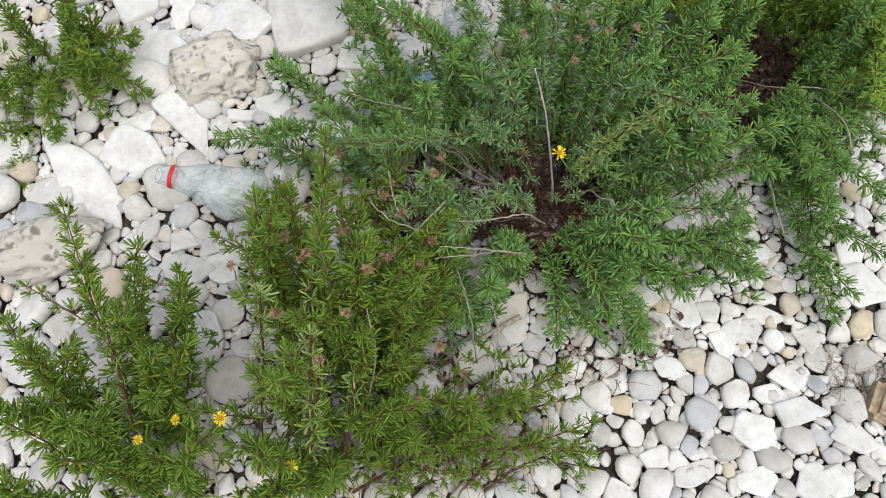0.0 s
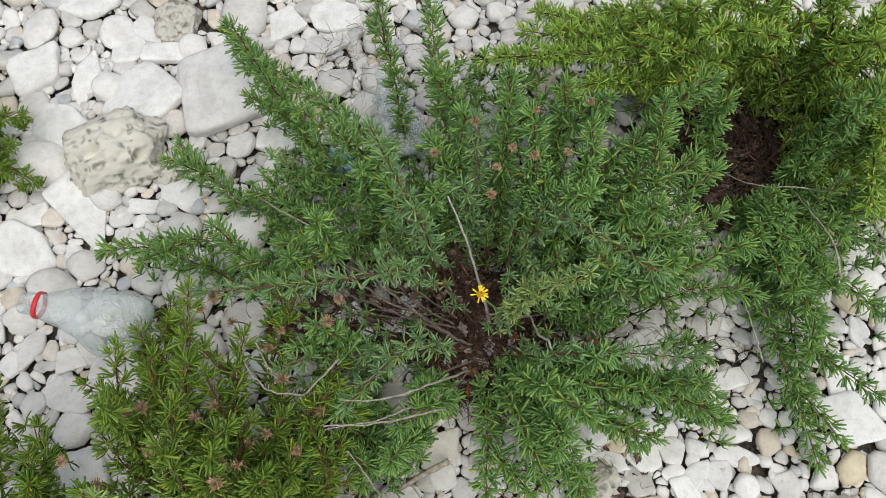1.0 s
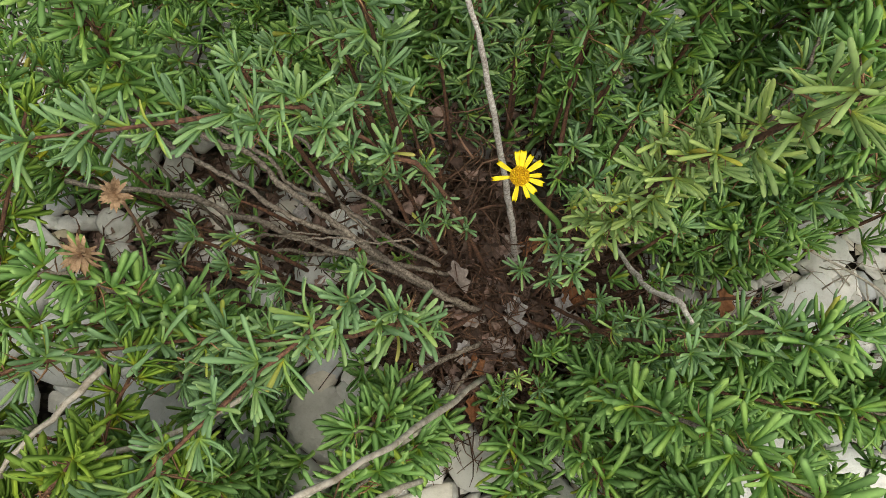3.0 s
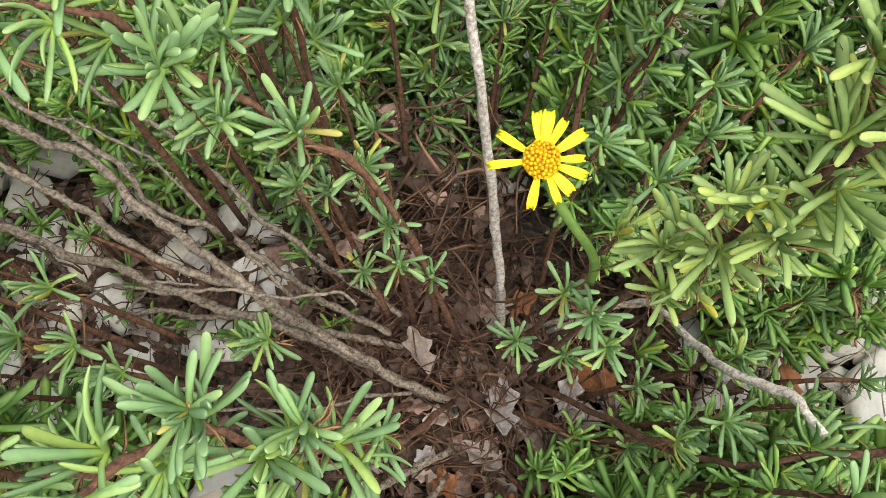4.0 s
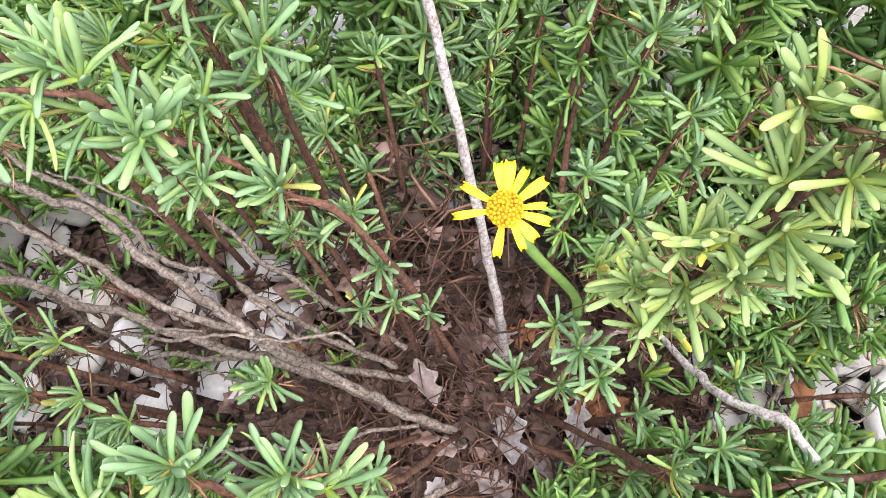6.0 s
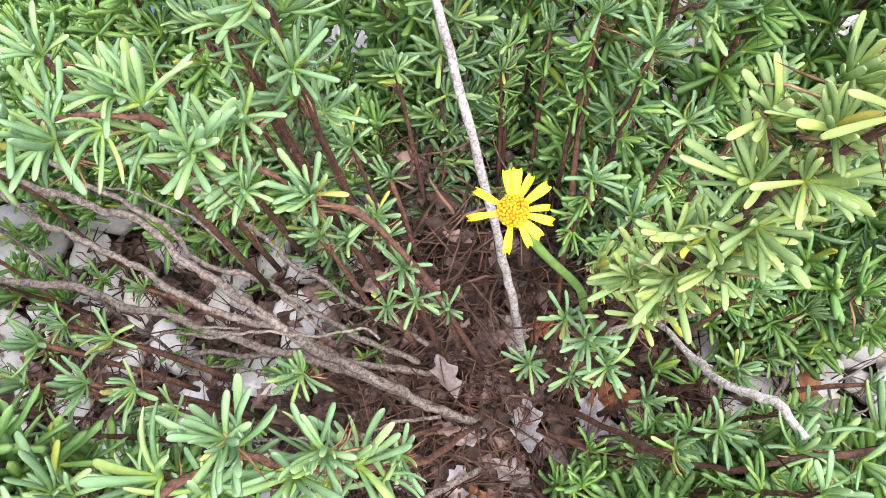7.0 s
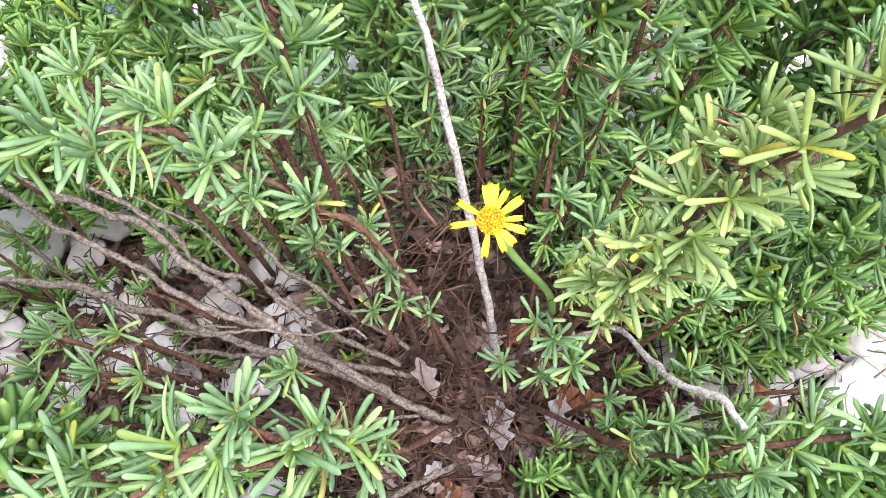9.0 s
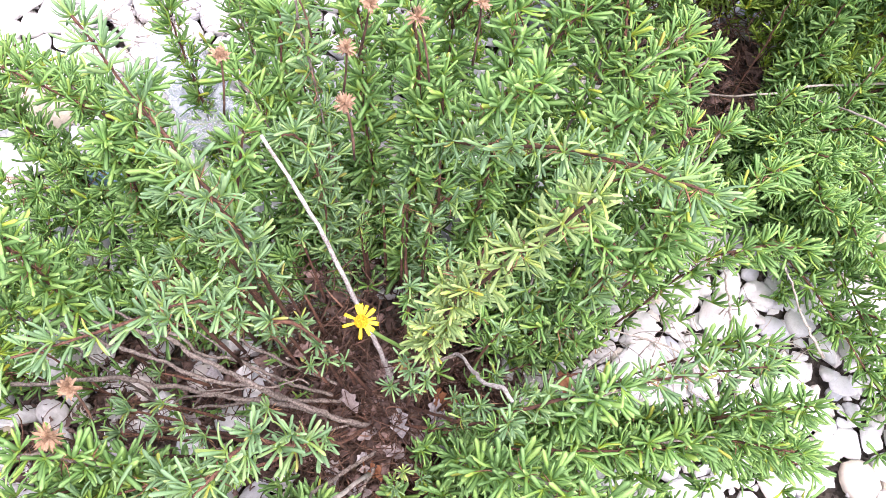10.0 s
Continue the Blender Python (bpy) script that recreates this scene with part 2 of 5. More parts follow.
def build_ground():
    fine = np.linspace(-2.2, 2.2, 111)
    outer = np.array([2.6, 3.5, 6, 12, 30, 100, 400, 2000.0])
    ax = np.concatenate([-outer[::-1], fine, outer])
    gx, gy = np.meshgrid(ax, ax + 0.7)
    gz = ground_z(gx, gy) - 0.012 + 0.006 * np.sin(gx * 17 + 3 * np.sin(gy * 11)) * np.cos(gy * 19)
    n = len(ax)
    verts = np.stack([gx, gy, gz], -1).reshape(-1, 3)
    faces = [(j * n + i, j * n + i + 1, (j + 1) * n + i + 1, (j + 1) * n + i) for j in range(n - 1) for i in range(n - 1)]
    return tagged(new("ground", mesh_from("ground", verts.tolist(), faces, GROUND)), "grey stony beach ground under loose white pebbles", "ground", kind="structure")


ground = build_ground()


# ---------------------------------------------------------------- leaves and rosettes
def leaf_geometry(length, width, thick, curl, rings, sides):
    """A narrow club-shaped fleshy leaf along +z that curls towards +x."""
    wide = np.interp(rings, [0, 0.25, 0.5, 0.75, 0.88, 0.94, 0.985], [0.55, 0.64, 0.80, 0.98, 1.0, 0.90, 0.58])
    deep = np.interp(rings, [0, 0.5, 0.85, 0.985], [0.75, 1.0, 0.95, 0.5])
    verts, along, faces = [], [], []
    for s, p, d in zip(rings, wide, deep):
        c = np.array((curl * length * (s ** 2), 0, length * s * (1 - 0.12 * abs(curl) * s)))
        for k in range(sides):
            a = 2 * math.pi * k / sides
            verts.append((c[0] + 0.5 * thick * d * math.cos(a), 0.5 * width * p * math.sin(a), c[2]))
            along.append(s)
    for r in range(len(rings) - 1):
        for k in range(sides):
            q = (k + 1) % sides
            faces.append((r * sides + k, r * sides + q, (r + 1) * sides + q, (r + 1) * sides + k))
    s = 1.02
    verts.append((curl * length * s * s, 0, length * s * (1 - 0.12 * abs(curl) * s)))
    along.append(1.0)
    top = (len(rings) - 1) * sides
    faces += [(top + k, top + (k + 1) % sides, len(verts) - 1) for k in range(sides)]
    return np.array(verts), np.array(along), faces


def leaf_turns(rng, count, spread0, spread1):
    """Poses of the leaves of one rosette, inner ones upright, outer ones spread."""
    for k in range(count):
        f = k / max(1, count - 1)
        az = k * 137.5 + rng.uniform(-32, 32)
        tilt = spread0 + (spread1 - spread0) * f ** 0.8 + rng.uniform(-15, 13)
        size = (0.72 + 0.38 * math.sin(math.pi * (0.25 + 0.6 * f))) * rng.uniform(0.72, 1.2)
        yield Matrix.Rotation(radians(az), 4, "Z") @ Matrix.Rotation(radians(tilt), 4, "Y") @ Matrix.Diagonal((0.6 + 0.4 * size, 0.55 + 0.4 * size, size, 1)) @ Matrix.Rotation(radians(rng.uniform(-20, 20)), 4, "Z"), rng.choice((-rng.uniform(0.0, 0.35), -rng.uniform(0.25, 0.65), rng.uniform(0.1, 0.55)))


RINGS = [((0, 0.55, 0.92), 3), ((0, 0.5, 0.9), 4), ((0, 0.3, 0.55, 0.78, 0.9, 0.96, 0.99), 6)]


def rosette_arrays(rng, count, spread0, spread1, fine):
    V, A, F = [], [], []
    base = 0
    for m, curl in leaf_turns(rng, count, spread0, spread1):
        v, a, f = leaf_geometry(0.0178, 0.0036 if fine < 2 else 0.0030, 0.0020 if fine < 2 else 0.0016, curl, *RINGS[fine])
        r = np.array(m)
        V.append(v @ r[:3, :3].T)
        A.append(a)
        F += [tuple(i + base for i in q) for q in f]
        base += len(v)
    return np.concatenate(V), np.concatenate(A), F


rng0 = random.Random(5)
SETS = [[[rosette_arrays(rng0, rng0.randint(8, 11), 8, 74, d) for _ in range(8)], [rosette_arrays(rng0, rng0.randint(12, 15), 5, 70, d) for _ in range(4)]] for d in (0, 1)]
FINE = [rosette_arrays(rng0, rng0.randint(8, 12), 10, 78, 2) for _ in range(10)]
FINE_TIP = [rosette_arrays(rng0, rng0.randint(15, 19), 5, 78, 2) for _ in range(4)]
DRY_SETS = []
for _ in range(8):
    V, A, F, base = [], [], [], 0
    for m, curl in leaf_turns(rng0, 5, 25, 110):
        v, a, f = leaf_geometry(rng0.uniform(0.009, 0.017), rng0.uniform(0.0012, 0.0024), 0.0006, curl * 2.4, (0, 0.55), 3)
        V.append(v @ np.array(m)[:3, :3].T)
        A.append(a)
        F += [tuple(i + base for i in q) for q in f]
        base += len(v)
    DRY_SETS.append((np.concatenate(V), np.concatenate(A), F))
FINE_MESHES = {}
for leafmat in (LEAF, LEAF_YELLOW):
    FINE_MESHES[leafmat.name] = [[mesh_from("leaf_rosette", v.tolist(), f, leafmat, a) for v, a, f in group] for group in (FINE, FINE_TIP)]


LEAF_MESHES = {}
for leafmat in (LEAF, LEAF_YELLOW):
    LEAF_MESHES[leafmat.name] = []
    for curl in (-0.1, -0.3, -0.55, 0.25, 0.5):
        v, a, f = leaf_geometry(0.0162, 0.0029, 0.0016, curl, *RINGS[2])
        LEAF_MESHES[leafmat.name].append(mesh_from("leaf", v.tolist(), f, leafmat, a))


def frame_on(p, axis, spin, size):
    q = Vector(axis).to_track_quat("Z", "Y").to_matrix().to_4x4()
    return Matrix.Translation(p) @ q @ Matrix.Rotation(spin, 4, "Z") @ Matrix.Scale(size, 4)


class Shrub:
    """A low bushy plant: stems that arch out from one heart, with rosettes of leaves along them."""

    def __init__(self, name, heart, label, seed, mat, detail=0, hollow=None, thick=0.0068, ring=0.06, wither=0.0, grey=()):
        self.ob = tagged(new(name), label, "shrub", "shrubs on the beach")
        self.heart, self.rng, self.mat, self.hollow, self.detail, self.thick, self.ring, self.wither = np.array(heart), random.Random(seed), mat, hollow, detail, thick, ring, wither
        self.ob.location = heart
        self.grey = grey
        self.bag = []
        self.paths = []
        self.dry = []
        self.count = 0

    def put(self, name, me, label="", m=None):
        ob = child(name, me, self.ob, None, label)
        ob.matrix_parent_inverse = Matrix.Translation(-Vector(self.heart))
        if m is not None:
            ob.matrix_basis = m
        return ob

    def stem(self, path, r0, r1, mat=None, name="stem", sides=6, rough=0.15, label=""):
        v, f = tube(path, r0, r1, sides, rough, self.rng)
        return self.put(name, mesh_from(name, v, f, mat or STEM), label)

    def open_heart(self, p):
        """The bare middle, where the dead stalk, the old wood and the litter show."""
        return any(((p[0] - hx) / rx) ** 2 + ((p[1] - hy) / ry) ** 2 < 1 and low <= p[2] < top for hx, hy, rx, ry, top, low in self.hollow or ())

    def rosette(self, p, axis, size=1.0, fine=False, tip=False, mat=None):
        m = frame_on(p, axis, self.rng.uniform(0, 6.28), size)
        if fine:
            group = FINE_MESHES[(mat or LEAF).name][1 if tip else 0]
            self.count += 1
            return self.put("leaf_rosette", self.rng.choice(group), "", m @ Matrix.Scale(0.82, 4))
        if not self.open_heart(p):
            level = self.detail if math.hypot(p[0] - self.heart[0], p[1] - self.heart[1]) < 0.26 else 0
            self.bag.append((m, self.rng.choice(SETS[level][1 if tip else 0])))

    def sprig(self, p, size=1.0, mat=None, lean=(0, -0.25, 0), stem=True, leaves=17):
        """A rosette on a short side stem, with each leaf a piece of its own."""
        rng = self.rng
        p = np.array(p)
        out = p - self.heart
        axis = Vector((0.5 * out[0] / 0.15, 0.5 * out[1] / 0.15, 0.9)) + Vector(lean)
        m = frame_on(p, axis, rng.uniform(0, 6.28), size * 0.84)
        bud = bpy.data.meshes.get("bud_" + (mat or LEAF).name)
        if bud is None:
            v, a, f = rosette_arrays(random.Random(9), 6, 4, 28, 2)
            bud = mesh_from("bud_" + (mat or LEAF).name, (v * 0.55).tolist(), f, mat or LEAF, a)
        core = self.put("leaf_rosette", bud, "", m)
        for k, (turn, curl) in enumerate(leaf_turns(rng, leaves, 16, 78)):
            child("leaf", rng.choice(LEAF_MESHES[(mat or LEAF).name]), core, turn)
        for k in range(3):
            d = Vector((rng.uniform(-1, 1), rng.uniform(-1, 1), -0.3))
            self.dry.append((frame_on(p - np.array((0, 0, 0.004 + 0.004 * k)), d, rng.uniform(0, 6.28), size * 0.75), rng.choice(DRY_SETS)))
        if stem:
            foot = self.heart + (p - self.heart) * np.array((0.82, 0.82, 0.35))
            path = bezier(foot, (foot + p) / 2 + np.array((0, 0, 0.01)), p, 7)
            self.stem(path, 0.0016, 0.0010, name="side_stem", sides=5)
            for k in range(3):
                q = path[3 + k]
                self.rosette(q, Vector((rng.uniform(-1, 1), rng.uniform(-1, 1), 0.4)), size * 0.7)

    def carpet(self, count, near, far):
        """Low inner sprigs under the long shoots."""
        rng = self.rng
        for _ in range(count):
            path = rng.choice(self.paths)
            p = path[rng.randint(5, len(path) - 2)] + np.array((rng.uniform(-0.03, 0.03), rng.uniform(-0.03, 0.03), 0))
            g = ground_z(p[0], p[1]) + 0.015
            p[2] = g + (max(p[2], g + 0.02) - g) * rng.uniform(near, far)
            if not self.open_heart(p):
                m = frame_on(p, Vector((rng.uniform(-0.5, 0.5), rng.uniform(-0.6, 0.4), 0.8)), rng.uniform(0, 6.28), rng.uniform(0.85, 1.25))
                self.bag.append((m, rng.choice(SETS[0][rng.random() < 0.4])))

    def fill(self, count, cx, cy, rx, ry, low, high, size=0.9):
        """Short low sprigs that close the gaps in one stretch of the plant."""
        rng = self.rng
        for _ in range(count):
            a, r = rng.uniform(0, 6.283), math.sqrt(rng.random())
            x, y = cx + rx * r * math.cos(a), cy + ry * r * math.sin(a)
            z = ground_z(x, y) + rng.uniform(low, high)
            m = frame_on((x, y, z), Vector((rng.uniform(-0.6, 0.6), rng.uniform(-0.7, 0.4), 0.8)), rng.uniform(0, 6.28), size * rng.uniform(0.8, 1.2))
            self.bag.append((m, rng.choice(SETS[self.detail][rng.random() < 0.4])))
            if rng.random() < 0.4:
                self.dry.append((m @ Matrix.Translation((0, 0, -0.006)), rng.choice(DRY_SETS)))

    def dress(self, path, start, fine, mat, gap=None, size=1.0, tip=True):
        """Rosettes along a stem from a share of its length outwards."""
        seg = np.linalg.norm(np.diff(path, axis=0), axis=1)
        run = np.concatenate([[0], np.cumsum(seg)])
        total, s, k = run[-1], run[-1] * start, self.rng.randint(0, 9)
        while s < total:
            p = np.array([np.interp(s, run, path[:, i]) for i in range(3)])
            q = np.array([np.interp(min(total, s + 0.01), run, path[:, i]) for i in range(3)])
            o = np.array([np.interp(max(0, s - 0.01), run, path[:, i]) for i in range(3)])
            t = (q - o) / (np.linalg.norm(q - o) + 1e-9)
            side = np.cross(t, (0.2, 0.3, 0.93))
            side /= np.linalg.norm(side) + 1e-9
            up = np.cross(side, t)
            w = k * 2.4
            out = math.cos(w) * side + math.sin(w) * up
            axis = 0.78 * out + 0.5 * t + np.array((0, 0, 0.2))
            end = s / total
            z = size * self.rng.uniform(0.9, 1.25) * (1.12 - 0.14 * end)
            self.rosette(p + out * 0.004, axis, z, fine, False, mat)
            if self.wither and self.rng.random() < self.wither and not self.open_heart(p):
                self.dry.append((frame_on(p, -0.2 * axis + 0.6 * out + np.array((0, 0, -0.4)), self.rng.uniform(0, 6.28), z * 0.8), self.rng.choice(DRY_SETS)))
            s += (gap or self.thick) * self.rng.uniform(0.8, 1.2)
            k += 1
        if tip:
            t = path[-1] - path[-4]
            self.rosette(path[-1], t / np.linalg.norm(t), size * 0.95, fine, True, mat)

    def shoot(self, tip, bend=None, fine=False, mat=None, sides=1, start=0.14, radius=0.0015, gap=None, size=1.0, base=None, via=None):
        rng = self.rng
        if sides == 1 and self.grey == (1, 3) and len(self.paths) % 2:
            sides = 0
        tip = np.array(tip)
        if base is None:
            way = (tip - self.heart) * np.array((1, 1, 0))
            b = self.heart + way * min(self.ring * rng.uniform(0.6, 1.2) / (np.linalg.norm(way) + 1e-6), 0.6) + np.array((rng.uniform(-0.015, 0.015), rng.uniform(-0.015, 0.015), 0))
            if self.grey == (1, 3):
                b = b + way * (-0.1 if tip[1] < 0.5 and tip[0] > 0.1 else 0.45 if tip[0] < 0.05 else 0.18)
            b[2] = ground_z(b[0], b[1]) - 0.004
        else:
            b = np.array(base)
        if bend is None:
            bend = b + (tip - b) * np.array((0.45, 0.45, 0.8)) + np.array((rng.uniform(-0.045, 0.045), rng.uniform(-0.045, 0.045), 0.05))
        path = bezier(b, bend, tip, 30) if via is None else smooth_line([*via, tuple(tip)], 30)
        path[2:-1] += np.array([[rng.uniform(-0.0011, 0.0011) for _ in range(3)] for _ in range(27)])
        if via is None:
            for k in range(3, 29):
                path[k] += 0.006 * min(1, k / 10) * np.array(noise.noise_vector(Vector(path[k]) * 14 + Vector((len(self.paths) * 3.7, 0, 0))))
        self.paths.append(path)
        old = via is None and len(self.paths) % 5 in self.grey
        self.stem(path, radius if via is not None else radius * 0.75, 0.0009, WOOD if old else None, rough=0.3)
        self.dress(path, start, fine, mat, gap, size)
        length = np.linalg.norm(np.diff(path, axis=0), axis=1).sum()
        for k in range(sides):
            u = rng.uniform(0.3, 0.8)
            p = path[int(u * 29)]
            t = path[min(29, int(u * 29) + 1)] - path[int(u * 29) - 1]
            t /= np.linalg.norm(t)
            d = t + 0.75 * np.array((rng.uniform(-1, 1), rng.uniform(-1, 1), rng.uniform(-0.2, 0.8)))
            d /= np.linalg.norm(d)
            n = length * rng.uniform(0.25, 0.45)
            end = p + d * n + np.array((0, 0, 0.01))
            if self.open_heart(end) or self.open_heart((p + end) / 2):
                continue
            end[2] = max(end[2], ground_z(end[0], end[1]) + 0.03)
            sub = bezier(p, p + d * n * 0.5 + np.array((0, 0, 0.01)), end, 7)
            self.stem(sub, 0.0014, 0.0008, name="side_stem", sides=5)
            self.dress(sub, 0.15, False, mat, gap, size * 0.9)

    def finish(self):
        V, A, F, base = [], [], [], 0
        for m, (v, a, f) in self.bag:
            r = np.array(m)
            V.append(v @ r[:3, :3].T + r[:3, 3])
            A.append(a)
            F += [tuple(i + base for i in q) for q in f]
            base += len(v)
        ob = self.put("foliage", mesh_from("foliage", np.concatenate(V).tolist(), F, self.mat, np.concatenate(A)), "dense narrow fleshy green leaves")
        if self.dry:
            V, F, base = [], [], 0
            for m, (v, a, f) in self.dry:
                r = np.array(m)
                V.append(v @ r[:3, :3].T + r[:3, 3])
                F += [tuple(i + base for i in q) for q in f]
                base += len(v)
            tagged(self.put("withered_leaves", mesh_from("withered_leaves", np.concatenate(V).tolist(), F, WITHERED), "withered brown leaves along the stems"), kind="stuff")
        return tagged(ob, kind="stuff")


golden = Shrub("samphire_shrub", (0.205, 0.63, 0.085), "bushy blue-green fleshy-leaved shrub with one yellow flower on pebbles", 11, LEAF_INNER, 1, thick=0.0064, ring=0.115, wither=0.55, grey=(1, 3),
               hollow=[(0.195, 0.605, 0.050, 0.052, 0.6, 0), (0.04, 0.660, 0.19, 0.055, 0.25, 0), (0.220, 0.595, 0.05, 0.05, 0.2, 0), (0.178, 0.712, 0.030, 0.055, 0.30, 0), (0.165, 0.70, 0.024, 0.03, 0.6, 0), (0.15, 0.53, 0.10, 0.08, 0.7, 0.27), (0.425, 0.60, 0.036, 0.034, 0.30, 0), (0.36, 0.61, 0.03, 0.03, 0.30, 0.08), (0.43, 0.642, 0.045, 0.04, 0.22, 0), (0.045, 0.632, 0.10, 0.042, 0.42, 0.14)])
# long shoots round the flower
golden.shoot((-0.149, 0.608, 0.360), fine=True, start=0.42, gap=0.010, sides=0,
             via=[(0.195, 0.635, 0.10), (0.160, 0.648, 0.235), (0.131, 0.652, 0.275), (0.114, 0.653, 0.295), (0.102, 0.651, 0.312), (0.088, 0.647, 0.332), (0.000, 0.625, 0.348)])
golden.shoot((0.308, 0.586, 0.490), fine=True, mat=LEAF_YELLOW, start=0.42, gap=0.0075, size=0.85, sides=0,
             via=[(0.222, 0.620, 0.12), (0.232, 0.612, 0.22), (0.240, 0.606, 0.29), (0.251, 0.603, 0.348), (0.275, 0.597, 0.410)])
golden.shoot((0.034, 0.472, 0.336), fine=True, start=0.42, gap=0.010, sides=0,
             via=[(0.190, 0.605, 0.10), (0.165, 0.575, 0.190), (0.152, 0.567, 0.230), (0.132, 0.562, 0.272), (0.110, 0.560, 0.295), (0.070, 0.515, 0.325)])
golden.shoot((-0.060, 0.528, 0.290), fine=True, start=0.45, gap=0.011, sides=0,
             via=[(0.170, 0.605, 0.10), (0.110, 0.573, 0.185), (0.060, 0.560, 0.232), (0.045, 0.560, 0.248), (-0.020, 0.545, 0.275)])
golden.shoot((0.400, 0.612, 0.420), fine=True, mat=LEAF, start=0.35, gap=0.0085, sides=0,
             via=[(0.235, 0.660, 0.12), (0.250, 0.740, 0.22), (0.268, 0.763, 0.285), (0.300, 0.710, 0.360), (0.348, 0.653, 0.413)])
golden.shoot((-0.240, 1.160, 0.120), start=0.3, sides=0,
             via=[(0.140, 0.690, 0.08), (0.110, 0.710, 0.22), (0.092, 0.741, 0.298), (0.060, 0.820, 0.275), (0.017, 0.919, 0.215)])
golden.shoot((0.060, 0.800, 0.430), fine=True, start=0.45, gap=0.0095, sides=0,
             via=[(0.145, 0.690, 0.08), (0.135, 0.685, 0.25), (0.125, 0.695, 0.34), (0.109, 0.713, 0.391)])
golden.shoot((0.480, 0.549, 0.255), fine=True, start=0.4, gap=0.0095, sides=0,
             via=[(0.225, 0.610, 0.12), (0.265, 0.565, 0.205), (0.305, 0.562, 0.228), (0.400, 0.560, 0.240)])
golden.shoot((0.555, 0.497, 0.120), start=0.3, sides=0,
             via=[(0.220, 0.600, 0.10), (0.300, 0.545, 0.17), (0.420, 0.520, 0.17)])
golden.shoot((0.352, 0.366, 0.120), start=0.2, sides=0, via=[(0.225, 0.580, 0.09), (0.280, 0.480, 0.165)])
golden.shoot((0.285, 0.400, 0.170), start=0.2, sides=0, via=[(0.215, 0.575, 0.09), (0.250, 0.490, 0.180)])
golden.shoot((-0.390, 0.747, 0.148))
golden.shoot((-0.312, 0.954, 0.110))
golden.shoot((-0.200, 1.091, 0.257))
golden.shoot((0.032, 1.087, 0.255))
golden.shoot((0.123, 1.122, 0.269))
golden.shoot((-0.188, 1.057, 0.206))
golden.shoot((0.192, 0.828, 0.400), fine=True, gap=0.0095)
golden.shoot((0.263, 0.820, 0.427))
golden.shoot((0.341, 0.815, 0.410))
golden.shoot((0.444, 0.837, 0.373))
golden.shoot((0.499, 0.882, 0.405))
golden.shoot((0.546, 0.769, 0.244))
golden.shoot((0.504, 0.558, 0.232))
golden.shoot((0.549, 0.486, 0.132))
golden.shoot((0.332, 0.468, 0.297))
golden.shoot((0.300, 0.436, 0.224))
golden.shoot((0.337, 0.382, 0.144))
golden.shoot((0.207, 0.384, 0.099))
golden.shoot((0.084, 0.412, 0.267))
golden.shoot((-0.016, 0.575, 0.315))
golden.shoot((-0.193, 0.754, 0.227))
golden.shoot((-0.161, 0.842, 0.156))
golden.shoot((-0.012, 0.702, 0.366))
golden.shoot((0.400, 0.670, 0.260), fine=True, gap=0.0095)
golden.shoot((0.374, 0.558, 0.242))
golden.shoot((0.523, 0.516, 0.192))
golden.shoot((0.448, 0.517, 0.199))
golden.shoot((0.422, 0.450, 0.147))
golden.shoot((0.604, 0.661, 0.185))
golden.shoot((0.457, 0.664, 0.271))
golden.shoot((0.164, 0.764, 0.330), fine=True, gap=0.0095)
golden.shoot((0.084, 0.730, 0.330), fine=True, gap=0.0095)
golden.shoot((0.238, 0.914, 0.375))
golden.shoot((0.144, 0.953, 0.320))
golden.shoot((0.365, 0.713, 0.280), fine=True, gap=0.0095)
golden.shoot((0.287, 0.726, 0.270), fine=True, gap=0.0095)
golden.shoot((0.024, 0.540, 0.230), fine=True, gap=0.0095)
golden.shoot((0.018, 0.477, 0.296))
golden.shoot((0.407, 0.816, 0.361))
golden.shoot((0.488, 0.805, 0.334))
golden.shoot((0.456, 0.720, 0.271))
golden.shoot((0.534, 0.813, 0.284))
golden.shoot((0.578, 0.721, 0.235))
golden.shoot((0.311, 0.887, 0.388))
golden.shoot((0.129, 0.842, 0.320))
golden.shoot((0.032, 0.811, 0.296))
golden.shoot((-0.072, 0.701, 0.292))
golden.shoot((-0.141, 0.680, 0.259))
golden.shoot((-0.076, 0.636, 0.313))
golden.shoot((-0.290, 0.747, 0.182))
golden.shoot((0.176, 0.873, 0.342))
golden.shoot((-0.008, 0.897, 0.274))
golden.shoot((0.026, 0.435, 0.214))
golden.shoot((-0.017, 0.406, 0.213))
golden.shoot((0.087, 0.461, 0.237))
golden.shoot((0.036, 0.395, 0.164))
golden.shoot((0.113, 0.514, 0.217))
# short sprigs about the heart
golden.sprig((0.124, 0.706, 0.258), 0.95)
golden.sprig((0.161, 0.735, 0.228), 0.9)
golden.sprig((0.142, 0.695, 0.234), 0.95)
golden.sprig((0.152, 0.660, 0.237), 0.9)
golden.sprig((0.135, 0.648, 0.279), 1.05, stem=False)
golden.sprig((0.117, 0.666, 0.299), 1.0, stem=False)
golden.sprig((0.110, 0.701, 0.302), 1.0)
golden.sprig((0.105, 0.647, 0.309), 1.1, stem=False)
golden.sprig((0.090, 0.656, 0.327), 1.05, stem=False)
golden.sprig((0.080, 0.637, 0.335), 1.1, stem=False)
golden.sprig((0.116, 0.645, 0.289), 0.9, stem=False)
golden.sprig((0.240, 0.678, 0.223), 0.95)
golden.sprig((0.263, 0.713, 0.262), 0.95)
